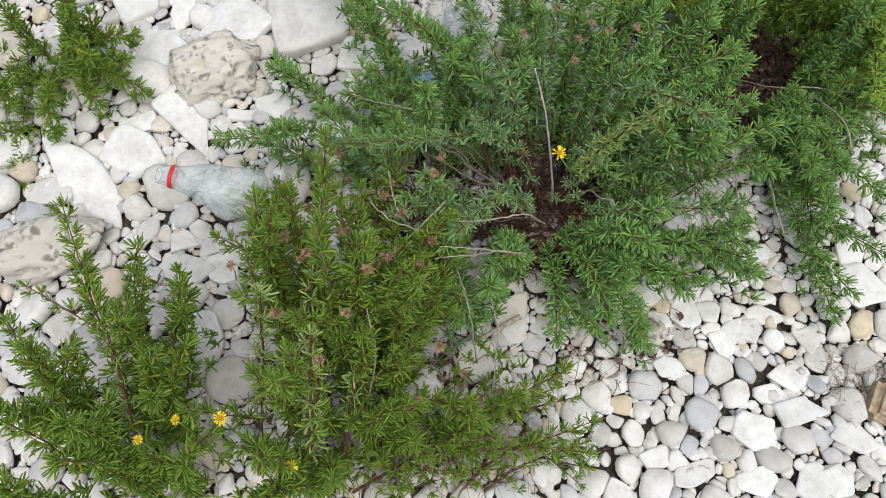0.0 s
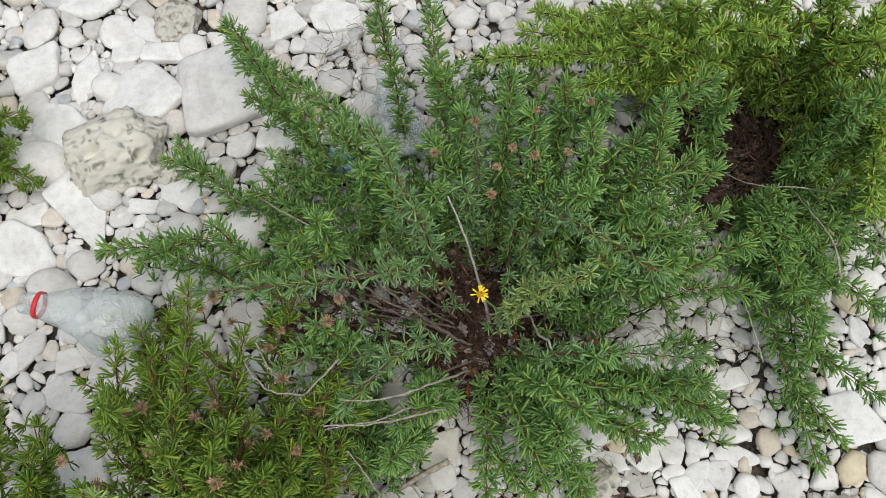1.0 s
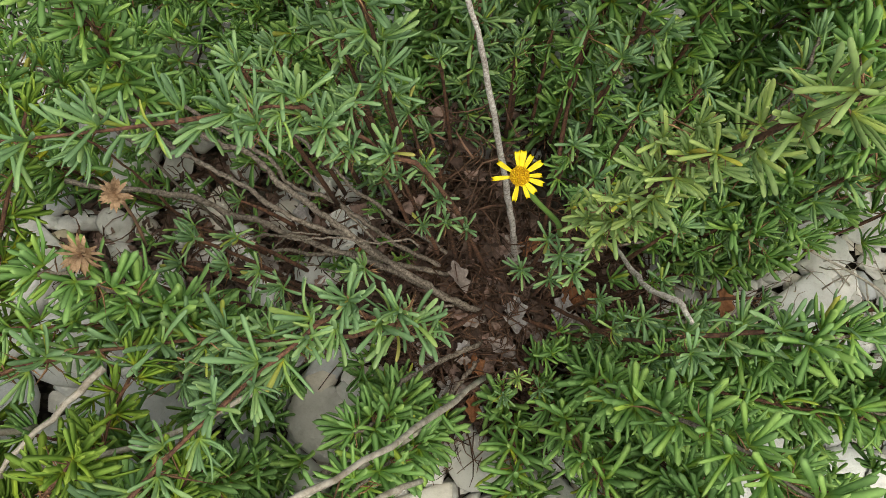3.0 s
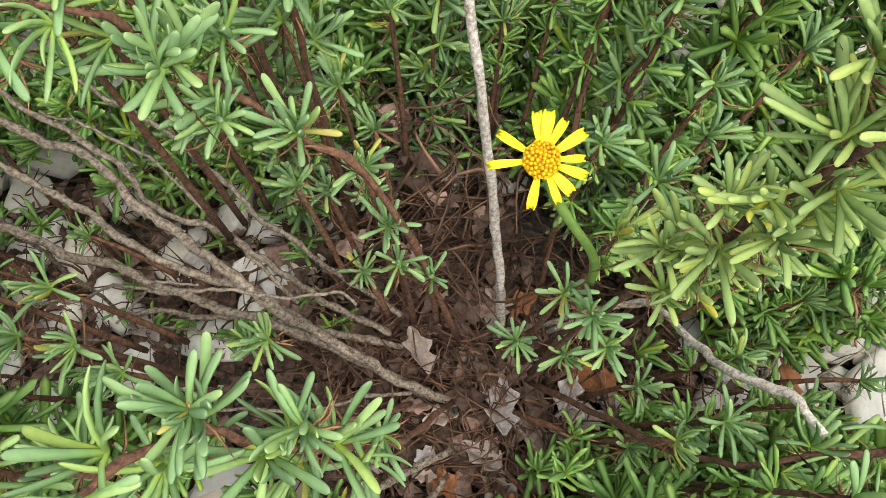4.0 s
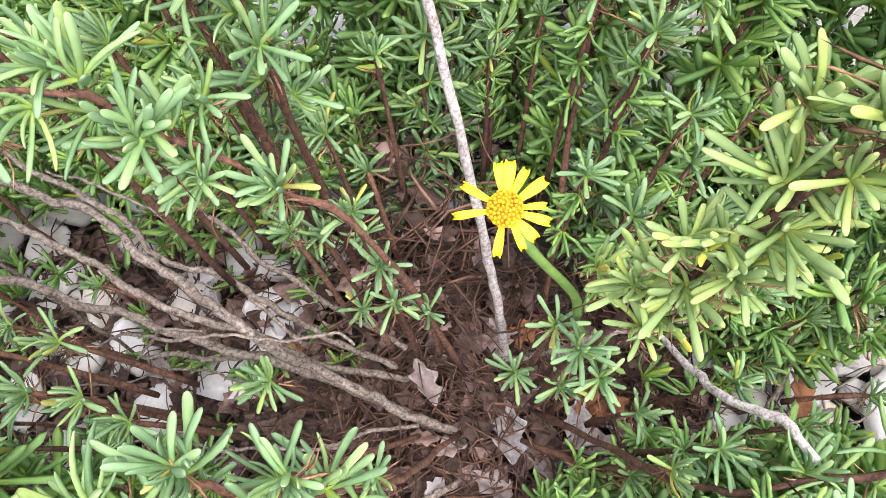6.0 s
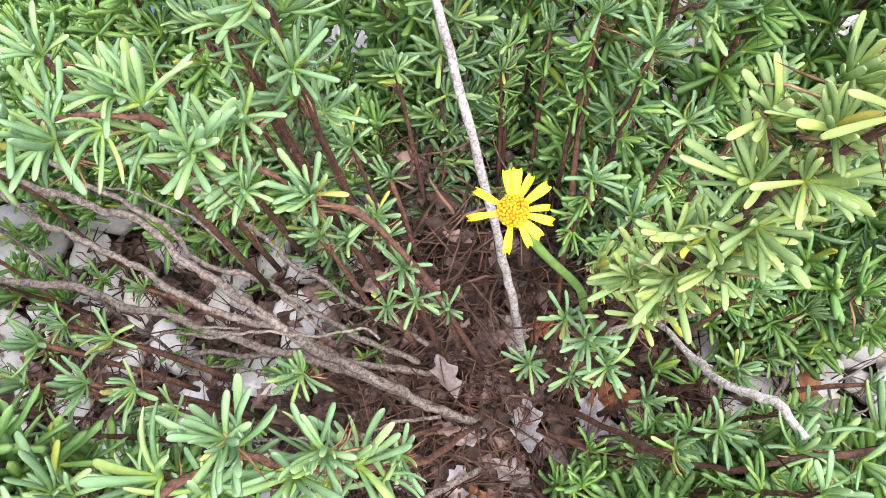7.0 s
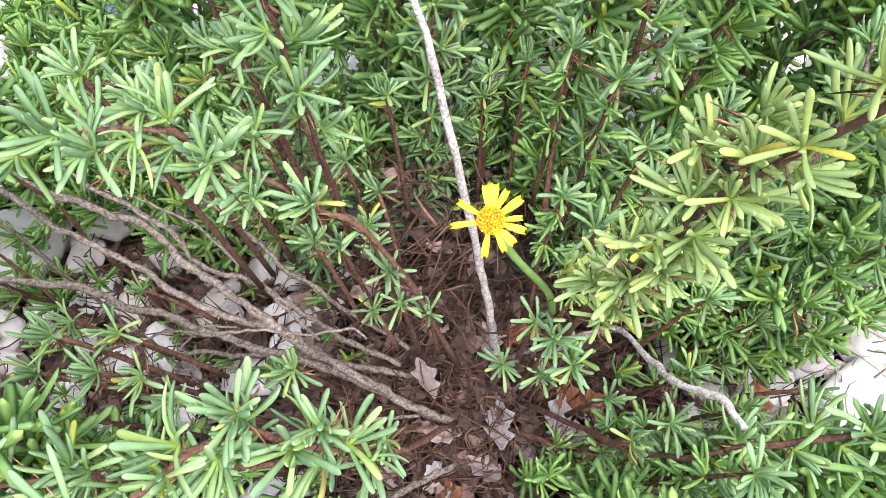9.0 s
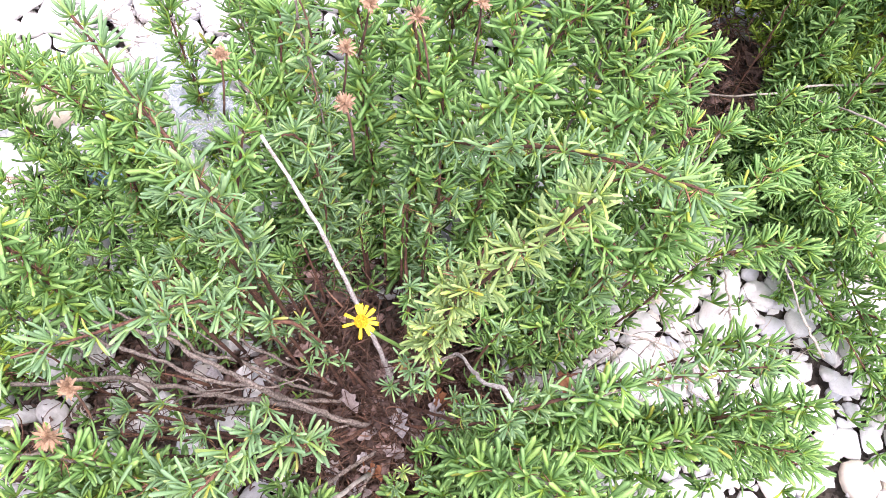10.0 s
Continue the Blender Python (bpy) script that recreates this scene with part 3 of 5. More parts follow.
golden.sprig((0.247, 0.737, 0.256), 0.9)
golden.sprig((0.272, 0.683, 0.254), 0.9)
golden.sprig((0.240, 0.636, 0.272), 0.9)
golden.sprig((0.160, 0.649, 0.212), 0.85)
golden.sprig((0.164, 0.641, 0.194), 0.8)
golden.sprig((0.149, 0.649, 0.165), 0.75)
golden.sprig((0.177, 0.643, 0.175), 0.8)
golden.sprig((0.112, 0.617, 0.176), 0.95)
golden.sprig((0.083, 0.564, 0.210), 0.9)
golden.sprig((0.158, 0.570, 0.233), 0.9)
golden.sprig((0.140, 0.565, 0.280), 1.0, stem=False)
golden.sprig((0.118, 0.566, 0.299), 1.05, stem=False)
golden.sprig((0.053, 0.562, 0.245), 1.0, stem=False)
golden.sprig((0.226, 0.606, 0.236), 0.85)
golden.sprig((0.224, 0.623, 0.210), 0.85)
golden.sprig((0.238, 0.603, 0.207), 0.85)
golden.sprig((0.212, 0.617, 0.168), 0.8)
golden.sprig((0.228, 0.607, 0.183), 0.8)
golden.sprig((0.259, 0.570, 0.206), 0.85)
golden.sprig((0.256, 0.574, 0.161), 0.85)
golden.sprig((0.274, 0.575, 0.213), 0.9)
golden.sprig((0.283, 0.546, 0.263), 1.0)
golden.sprig((0.279, 0.677, 0.230), 0.9)
golden.sprig((0.311, 0.701, 0.250), 0.95)
golden.sprig((0.214, 0.760, 0.210), 0.9)
golden.sprig((0.306, 0.634, 0.200), 0.9)
golden.sprig((0.238, 0.603, 0.268), 0.92, mat=LEAF_YELLOW, stem=False)
golden.sprig((0.241, 0.601, 0.302), 0.88, mat=LEAF_YELLOW, stem=False)
golden.sprig((0.235, 0.605, 0.321), 0.90, mat=LEAF_YELLOW, stem=False)
golden.sprig((0.250, 0.602, 0.328), 0.90, mat=LEAF_YELLOW, stem=False)
golden.sprig((0.251, 0.609, 0.344), 0.90, mat=LEAF_YELLOW, stem=False)
golden.sprig((0.256, 0.606, 0.367), 0.90, mat=LEAF_YELLOW, stem=False)
golden.sprig((0.259, 0.615, 0.372), 0.90, mat=LEAF_YELLOW, stem=False)
golden.sprig((0.229, 0.623, 0.264), 0.86, mat=LEAF_YELLOW, stem=False)
golden.sprig((0.246, 0.598, 0.318), 0.95, mat=LEAF_YELLOW, stem=False)
golden.sprig((0.258, 0.604, 0.350), 0.88, mat=LEAF_YELLOW, stem=False)
golden.sprig((0.249, 0.616, 0.358), 0.95, mat=LEAF_YELLOW, stem=False)
golden.sprig((0.244, 0.610, 0.290), 0.9, mat=LEAF_YELLOW, stem=False)
golden.sprig((0.232, 0.608, 0.288), 0.9, mat=LEAF_YELLOW, stem=False)
golden.sprig((0.154, 0.704, 0.190), 0.8)
golden.sprig((0.211, 0.754, 0.200), 0.85)
golden.sprig((0.234, 0.764, 0.215), 0.85)
golden.sprig((0.136, 0.669, 0.200), 0.8)
golden.sprig((0.126, 0.664, 0.215), 0.8)
golden.sprig((0.151, 0.680, 0.175), 0.75)
golden.sprig((0.081, 0.704, 0.240), 0.85)
golden.sprig((0.066, 0.724, 0.255), 0.9)
golden.sprig((0.256, 0.654, 0.200), 0.8)
golden.sprig((0.291, 0.664, 0.215), 0.85)
golden.sprig((0.296, 0.604, 0.185), 0.85)
golden.sprig((0.316, 0.584, 0.190), 0.85)
golden.sprig((0.276, 0.549, 0.215), 0.9)
golden.sprig((0.018, 0.623, 0.220), 0.95)
golden.sprig((0.039, 0.606, 0.220), 0.95)
golden.sprig((0.056, 0.604, 0.215), 0.95)
golden.sprig((0.067, 0.598, 0.200), 0.95)
golden.sprig((0.037, 0.630, 0.200), 0.95)
golden.sprig((0.100, 0.622, 0.150), 0.8)
golden.sprig((0.005, 0.613, 0.200), 0.95)
golden.sprig((0.027, 0.591, 0.200), 0.95)
golden.sprig((0.018, 0.681, 0.130), 0.8)
golden.sprig((0.001, 0.648, 0.170), 0.8)
golden.sprig((0.110, 0.707, 0.280), 0.95)
golden.sprig((0.092, 0.722, 0.280), 0.95)
golden.sprig((0.073, 0.683, 0.300), 0.95)
golden.sprig((0.069, 0.669, 0.330), 0.95)
golden.sprig((0.355, 0.642, 0.140), 0.8)
golden.sprig((0.372, 0.657, 0.160), 0.8)
golden.sprig((0.347, 0.631, 0.100), 0.8)
golden.sprig((0.386, 0.608, 0.120), 0.8)
golden.sprig((0.269, 0.578, 0.190), 0.8)
golden.sprig((0.260, 0.597, 0.170), 0.8)
golden.sprig((0.209, 0.551, 0.150), 0.7, mat=LEAF_YELLOW)
golden.sprig((0.222, 0.543, 0.152), 0.7)
golden.sprig((0.200, 0.540, 0.145), 0.65)
golden.carpet(750, 0.05, 0.5)
golden.fill(150, 0.02, 0.80, 0.12, 0.06, 0.03, 0.17)
golden.fill(110, 0.16, 0.86, 0.09, 0.07, 0.03, 0.18)
golden.fill(110, 0.22, 1.02, 0.10, 0.07, 0.04, 0.20)
golden.fill(110, 0.32, 0.96, 0.08, 0.06, 0.05, 0.22)
golden.fill(110, 0.42, 0.85, 0.08, 0.06, 0.05, 0.20)
golden.fill(70, 0.49, 0.76, 0.05, 0.05, 0.03, 0.15)
golden.fill(80, -0.06, 0.90, 0.08, 0.05, 0.03, 0.15)
golden.fill(60, -0.10, 0.78, 0.05, 0.04, 0.03, 0.12)
golden.fill(70, -0.08, 0.86, 0.08, 0.06, 0.03, 0.15)
golden.fill(80, 0.27, 0.86, 0.09, 0.06, 0.05, 0.20)
golden.fill(150, 0.36, 0.69, 0.10, 0.06, 0.03, 0.16)
golden.fill(110, 0.06, 0.765, 0.10, 0.045, 0.03, 0.14)
golden.fill(60, 0.29, 0.56, 0.07, 0.035, 0.01, 0.09, 0.75)
golden.fill(22, 0.03, 0.67, 0.13, 0.05, 0.012, 0.03, 0.7)


def gnarled(pts, n):
    path = smooth_line(pts, n)
    for k in range(2, n):
        path[k] += 0.0035 * np.array(noise.noise_vector(Vector(path[k]) * 38)) + 0.0012 * np.array(noise.noise_vector(Vector(path[k]) * 160))
    return path


# old bare wood, running out low from the heart
for pts, ra, rb in ([(0.196, 0.606, 0.085), (0.161, 0.616, 0.110), (0.127, 0.627, 0.150), (0.107, 0.634, 0.185), (0.081, 0.653, 0.185), (0.054, 0.674, 0.185), (0.038, 0.688, 0.195), (0.013, 0.696, 0.200), (-0.05, 0.72, 0.215)], 0.0042, 0.0034), \
        ([(0.125, 0.632, 0.140), (0.103, 0.640, 0.165), (0.076, 0.650, 0.165), (0.049, 0.664, 0.170), (0.023, 0.678, 0.175), (-0.004, 0.693, 0.180), (-0.050, 0.720, 0.200)], 0.0036, 0.0028), \
        ([(0.190, 0.610, 0.085), (0.166, 0.615, 0.095), (0.122, 0.633, 0.120), (0.077, 0.646, 0.130), (0.046, 0.659, 0.135), (0.008, 0.672, 0.140), (-0.025, 0.680, 0.145), (-0.100, 0.69, 0.15)], 0.0046, 0.0036), \
        ([(0.167, 0.636, 0.090), (0.132, 0.639, 0.105), (0.108, 0.644, 0.110), (0.068, 0.648, 0.110), (0.025, 0.652, 0.100)], 0.0036, 0.0024), \
        ([(0.160, 0.640, 0.100), (0.129, 0.649, 0.130), (0.106, 0.656, 0.160), (0.087, 0.666, 0.170), (0.063, 0.673, 0.180), (0.045, 0.687, 0.200), (0.000, 0.71, 0.215)], 0.0030, 0.0022), \
        ([(0.165, 0.650, 0.100), (0.110, 0.675, 0.150), (0.070, 0.700, 0.185), (0.030, 0.725, 0.205)], 0.0026, 0.0018), \
        ([(-0.001, 0.647, 0.130), (0.048, 0.643, 0.160), (0.086, 0.636, 0.180), (0.123, 0.629, 0.190), (0.139, 0.630, 0.190), (0.147, 0.625, 0.188)], 0.0014, 0.0011), \
        ([(0.040, 0.635, 0.140), (0.062, 0.645, 0.165), (0.085, 0.640, 0.178)], 0.0012, 0.0010), \
        ([(0.354, 0.607, 0.060), (0.379, 0.645, 0.090), (0.393, 0.659, 0.100)], 0.0030, 0.0022), \
        ([(0.215, 0.64, 0.10), (0.255, 0.635, 0.15), (0.303, 0.644, 0.14)], 0.0026, 0.0016), \
        ([(-0.016, 0.581, 0.120), (0.025, 0.593, 0.130), (0.065, 0.612, 0.115)], 0.0028, 0.0026), \
        ([(0.190, 0.585, 0.090), (0.156, 0.564, 0.120), (0.140, 0.551, 0.150), (0.119, 0.523, 0.190), (0.100, 0.49, 0.23)], 0.0032, 0.0036), \
        ([(0.185, 0.570, 0.090), (0.163, 0.542, 0.105), (0.143, 0.523, 0.130), (0.108, 0.49, 0.155)], 0.0030, 0.0028), \
        ([(0.235, 0.595, 0.090), (0.254, 0.573, 0.105), (0.274, 0.542, 0.130), (0.292, 0.52, 0.145)], 0.0026, 0.0026), \
        ([(0.12, 0.640, 0.15), (0.06, 0.690, 0.19), (0.02, 0.705, 0.20)], 0.0018, 0.0010), \
        ([(0.10, 0.630, 0.10), (0.05, 0.650, 0.08), (-0.02, 0.640, 0.085)], 0.0015, 0.0009), \
        ([(0.17, 0.61, 0.10), (0.10, 0.600, 0.11), (0.03, 0.610, 0.10)], 0.0020, 0.0012):
    golden.stem(gnarled(pts, 90), ra * 0.54, rb * 0.54, WOOD, "woody_stem", 8, 0.22, "bare grey-brown woody stem")
golden.stem(gnarled([(0.240, 0.640, 0.100), (0.271, 0.639, 0.150), (0.279, 0.609, 0.190), (0.287, 0.584, 0.220), (0.294, 0.567, 0.237)], 24), 0.0014, 0.0017, DEAD, "woody_stem", 8, 0.2, "pale speckled dead woody stem")
golden.finish()

leggy = Shrub("samphire_shrub", (-0.143, 0.202, 0.025), "leggy green shrub with dry tan flower heads on pebbles", 12, LEAF_DEEP, thick=0.0092, ring=0.16, wither=0.85, grey=(2,))
leggy.shoot((-0.272, 0.551, 0.306))
leggy.shoot((-0.157, 0.520, 0.361))
leggy.shoot((-0.110, 0.524, 0.311))
leggy.shoot((-0.065, 0.542, 0.262))
leggy.shoot((-0.095, 0.614, 0.230))
leggy.shoot((-0.154, 0.465, 0.391))
leggy.shoot((-0.087, 0.441, 0.394))
leggy.shoot((-0.020, 0.421, 0.345))
leggy.shoot((-0.017, 0.497, 0.264))
leggy.shoot((-0.085, 0.384, 0.435))
leggy.shoot((-0.241, 0.474, 0.307))
leggy.shoot((-0.149, 0.413, 0.432))
leggy.shoot((-0.208, 0.533, 0.339))
leggy.shoot((-0.260, 0.481, 0.337))
leggy.shoot((-0.112, 0.570, 0.291))
leggy.shoot((-0.056, 0.440, 0.262))
leggy.shoot((-0.259, 0.369, 0.357))
leggy.shoot((-0.124, 0.335, 0.362))
leggy.shoot((0.073, 0.236, 0.165))
leggy.shoot((0.213, 0.322, 0.140))
leggy.shoot((0.247, 0.194, 0.100))
leggy.shoot((-0.175, 0.268, 0.432))
leggy.shoot((-0.087, 0.457, 0.312))
leggy.shoot((-0.187, 0.155, 0.360))
leggy.shoot((-0.134, 0.138, 0.209))
leggy.shoot((-0.234, 0.265, 0.358))
leggy.shoot((-0.247, 0.169, 0.358))
leggy.shoot((-0.216, 0.112, 0.308))
leggy.shoot((-0.272, 0.449, 0.306))
leggy.shoot((0.011, 0.543, 0.265))
leggy.shoot((0.043, 0.497, 0.266))
leggy.shoot((-0.044, 0.464, 0.314))
leggy.shoot((-0.310, 0.642, 0.145))
leggy.shoot((-0.288, 0.670, 0.115))
leggy.shoot((-0.300, 0.592, 0.166))
leggy.shoot((-0.257, 0.622, 0.177))
# tall red-brown stems with yellowish leaves, and others that lie on the pebbles
for k, (foot, mid, top) in enumerate((((-0.257, 0.124, 0.031), (-0.191, 0.278, 0.278), (-0.157, 0.430, 0.371)), ((-0.294, 0.159, 0.019), (-0.245, 0.277, 0.256), (-0.228, 0.364, 0.389)), ((-0.204, 0.106, 0.023), (-0.166, 0.205, 0.289), (-0.149, 0.292, 0.432)), ((-0.161, 0.138, 0.024), (-0.116, 0.275, 0.230), (-0.099, 0.396, 0.332)))):
    leggy.shoot(top, fine=True, mat=LEAF_YELLOW, sides=1, start=0.45, radius=0.0042, gap=0.012, size=1.0, via=[foot, mid])
for foot, mid, top in (((-0.139, 0.138, 0.035), (-0.007, 0.200, 0.111), (0.120, 0.267, 0.085)), ((0.030, 0.127, 0.026), (0.083, 0.176, 0.069), (0.161, 0.225, 0.066)), ((-0.044, 0.159, 0.038), (0.073, 0.235, 0.094), (0.203, 0.306, 0.078)), ((0.072, 0.137, 0.027), (0.146, 0.181, 0.066), (0.249, 0.217, 0.059))):
    leggy.shoot(top, sides=2, start=0.3, radius=0.0028, gap=0.016, size=0.75, via=[foot, mid])
leggy.shoot((-0.063, 0.234, 0.262), sides=2)
leggy.shoot((-0.011, 0.182, 0.182), sides=2)
leggy.shoot((-0.095, 0.310, 0.302))
leggy.shoot((0.042, 0.260, 0.174), sides=2)
leggy.shoot((-0.031, 0.337, 0.233))
leggy.shoot((0.022, 0.397, 0.214))
leggy.fill(110, -0.05, 0.20, 0.12, 0.07, 0.01, 0.13)
leggy.fill(60, 0.06, 0.30, 0.12, 0.07, 0.01, 0.10)
leggy.carpet(150, 0.1, 0.75)
leggy.finish()

corner = Shrub("samphire_shrub", (-0.462, 0.110, 0.024), "dark green upright shrub with small yellow flowers", 13, LEAF_DEEP, thick=0.0076, ring=0.14)
corner.shoot((-0.482, 0.404, 0.349))
corner.shoot((-0.485, 0.516, 0.196))
corner.shoot((-0.411, 0.464, 0.199))
corner.shoot((-0.645, 0.371, 0.242))
corner.shoot((-0.568, 0.304, 0.295))
corner.shoot((-0.515, 0.202, 0.400))
corner.shoot((-0.341, 0.319, 0.303))
corner.shoot((-0.513, 0.320, 0.297))
corner.shoot((-0.387, 0.302, 0.302))
corner.shoot((-0.441, 0.380, 0.300))
corner.shoot((-0.293, 0.192, 0.305))
corner.shoot((-0.491, 0.111, 0.421))
corner.shoot((-0.447, 0.147, 0.402))
corner.shoot((-0.395, 0.216, 0.404))
corner.shoot((-0.387, 0.425, 0.200))
corner.shoot((-0.495, 0.228, 0.349))
corner.shoot((-0.485, 0.417, 0.344), fine=True, mat=LEAF_YELLOW, sides=1, start=0.4, radius=0.003, gap=0.013, size=0.8, via=[(-0.465, 0.132, 0.034), (-0.452, 0.290, 0.269)])
corner.carpet(120, 0.1, 0.75)
corner.finish()

small = Shrub("samphire_shrub", (-0.814, 1.036, 0.021), "small green shrub among large white stones", 14, LEAF_DEEP)
small.shoot((-0.606, 1.015, 0.110))
small.shoot((-0.582, 0.906, 0.070))
small.shoot((-0.659, 0.867, 0.088))
small.shoot((-0.803, 0.720, 0.032))
small.shoot((-0.737, 0.804, 0.085))
small.shoot((-0.807, 0.836, 0.133))
small.shoot((-0.675, 0.974, 0.240))
small.shoot((-0.804, 0.995, 0.184))
small.shoot((-0.641, 0.898, 0.190))
small.shoot((-0.611, 0.904, 0.110))
small.shoot((-0.940, 0.983, 0.078))
small.carpet(120, 0.1, 0.75)
small.finish()

trailing = Shrub("samphire_shrub", (0.653, 0.896, 0.065), "trailing green shrub with a bare brown heart", 15, LEAF_INNER, hollow=[(0.655, 0.935, 0.055, 0.085, 0.6, 0)])
trailing.shoot((0.703, 0.434, 0.066))
trailing.shoot((0.674, 0.906, 0.269))
trailing.shoot((0.818, 0.830, 0.193))
trailing.shoot((0.822, 0.748, 0.142))
trailing.shoot((0.755, 0.760, 0.160))
trailing.shoot((0.655, 0.706, 0.156))
trailing.shoot((0.694, 0.641, 0.137))
trailing.shoot((0.751, 0.912, 0.344))
trailing.shoot((0.750, 0.891, 0.242))
trailing.shoot((0.563, 0.924, 0.286))
trailing.shoot((0.836, 0.654, 0.092))
trailing.shoot((0.604, 0.723, 0.185))
trailing.shoot((0.739, 0.583, 0.088))
trailing.shoot((0.693, 0.532, 0.076))
trailing.shoot((0.676, 0.743, 0.157))
trailing.shoot((0.627, 0.769, 0.186))
trailing.shoot((0.731, 0.713, 0.139))
trailing.shoot((0.674, 0.677, 0.137))
trailing.shoot((0.778, 0.871, 0.243))
trailing.shoot((0.716, 0.861, 0.189))
trailing.carpet(420, 0.1, 0.75)
trailing.finish()

back = Shrub("samphire_shrub", (0.686, 1.132, 0.056), "yellowish green shrub behind, on pebbles", 16, LEAF_OLIVE, hollow=[(0.655, 0.935, 0.055, 0.085, 0.6, 0)], wither=0.35)
back.shoot((0.437, 1.070, 0.281))
back.shoot((0.490, 1.047, 0.334))
back.shoot((0.507, 0.968, 0.385))
back.shoot((0.625, 1.009, 0.390))
back.shoot((0.732, 0.986, 0.394))
back.shoot((0.696, 0.942, 0.342))
back.shoot((0.615, 0.916, 0.339))
back.shoot((0.729, 0.932, 0.394))
back.shoot((0.313, 1.179, 0.174))
back.shoot((0.377, 1.090, 0.227))
back.shoot((0.322, 1.048, 0.225))
back.shoot((0.246, 1.015, 0.273))
back.shoot((0.426, 1.012, 0.229))
back.shoot((0.551, 1.023, 0.387))
back.shoot((0.278, 1.094, 0.224))
back.shoot((0.327, 0.951, 0.276))
back.shoot((0.382, 1.009, 0.279))
back.shoot((0.443, 0.971, 0.332))
back.shoot((0.484, 0.935, 0.313))
back.shoot((0.647, 0.962, 0.391))
back.shoot((0.604, 1.003, 0.338))
back.shoot((0.727, 0.899, 0.292))
back.shoot((0.808, 0.908, 0.244))
back.shoot((0.417, 1.133, 0.229))
back.shoot((0.343, 1.113, 0.226))
# shoots that lean out over the stones beside the bare heart
for tip in ((0.704, 0.953, 0.330), (0.749, 0.898, 0.300), (0.808, 0.851, 0.240), (0.819, 0.962, 0.300), (0.778, 0.868, 0.280), (0.763, 0.834, 0.200), (0.834, 0.921, 0.250), (0.853, 0.812, 0.140), (0.721, 1.012, 0.300), (0.817, 1.026, 0.280), (0.870, 0.980, 0.220), (0.880, 0.880, 0.180), (0.790, 0.790, 0.130)):
    back.shoot(tip, base=(0.790 + 0.3 * (tip[0] - 0.79), 1.040 + 0.2 * (tip[1] - 0.9), 0.030), sides=2)
back.fill(170, 0.80, 0.92, 0.10, 0.10, 0.04, 0.18)
back.carpet(300, 0.1, 0.75)
back.finish()


# ---------------------------------------------------------------- the flower
def petal_mesh(length, width, notch):
    rows, cols = 7, 5
    verts, faces = [], []
    for i in range(rows):
        s = i / (rows - 1)
        w = width * (0.45 + 0.55 * math.sin(min(1, s * 1.25) * math.pi / 2)) * (1 - 0.25 * max(0, s - 0.8) / 0.2)
        for j in range(cols):
            u = j / (cols - 1) * 2 - 1
            ext = length * s - (notch * length * (0.5 + 0.5 * math.cos(u * 3 * math.pi)) if i == rows - 1 else 0)
            verts.append((0.0035 + ext, u * w / 2, 0.0006 * math.cos(u * 2 * math.pi) + 0.10 * length * math.sin(s * 2.2) * 0.6))
    for i in range(rows - 1):
        for j in range(cols - 1):
            a = i * cols + j
            faces.append((a, a + 1, a + cols + 1, a + cols))
    return verts, faces


PETAL, pnt, pb = material("yellow_petal", 0.55)
pcol = ramp(pnt, noise_tex(pnt, 300, 3), [(0.3, (0.80, 0.56, 0.0)), (0.7, (0.92, 0.76, 0.01))])
pnt.links.new(pcol, pb.inputs["Base Color"])
DISC, dnt, db = material("orange_disc", 0.7)
dnt.links.new(ramp(dnt, noise_tex(dnt, 700, 2), [(0.35, (0.60, 0.31, 0.005)), (0.65, (0.88, 0.58, 0.01))]), db.inputs["Base Color"])
BRACT, bnt, bb = material("green_bract", 0.5)
bnt.links.new(ramp(bnt, noise_tex(bnt, 200, 2), [(0.3, (0.10, 0.20, 0.04)), (0.7, (0.2, 0.33, 0.08))]), bb.inputs["Base Color"])


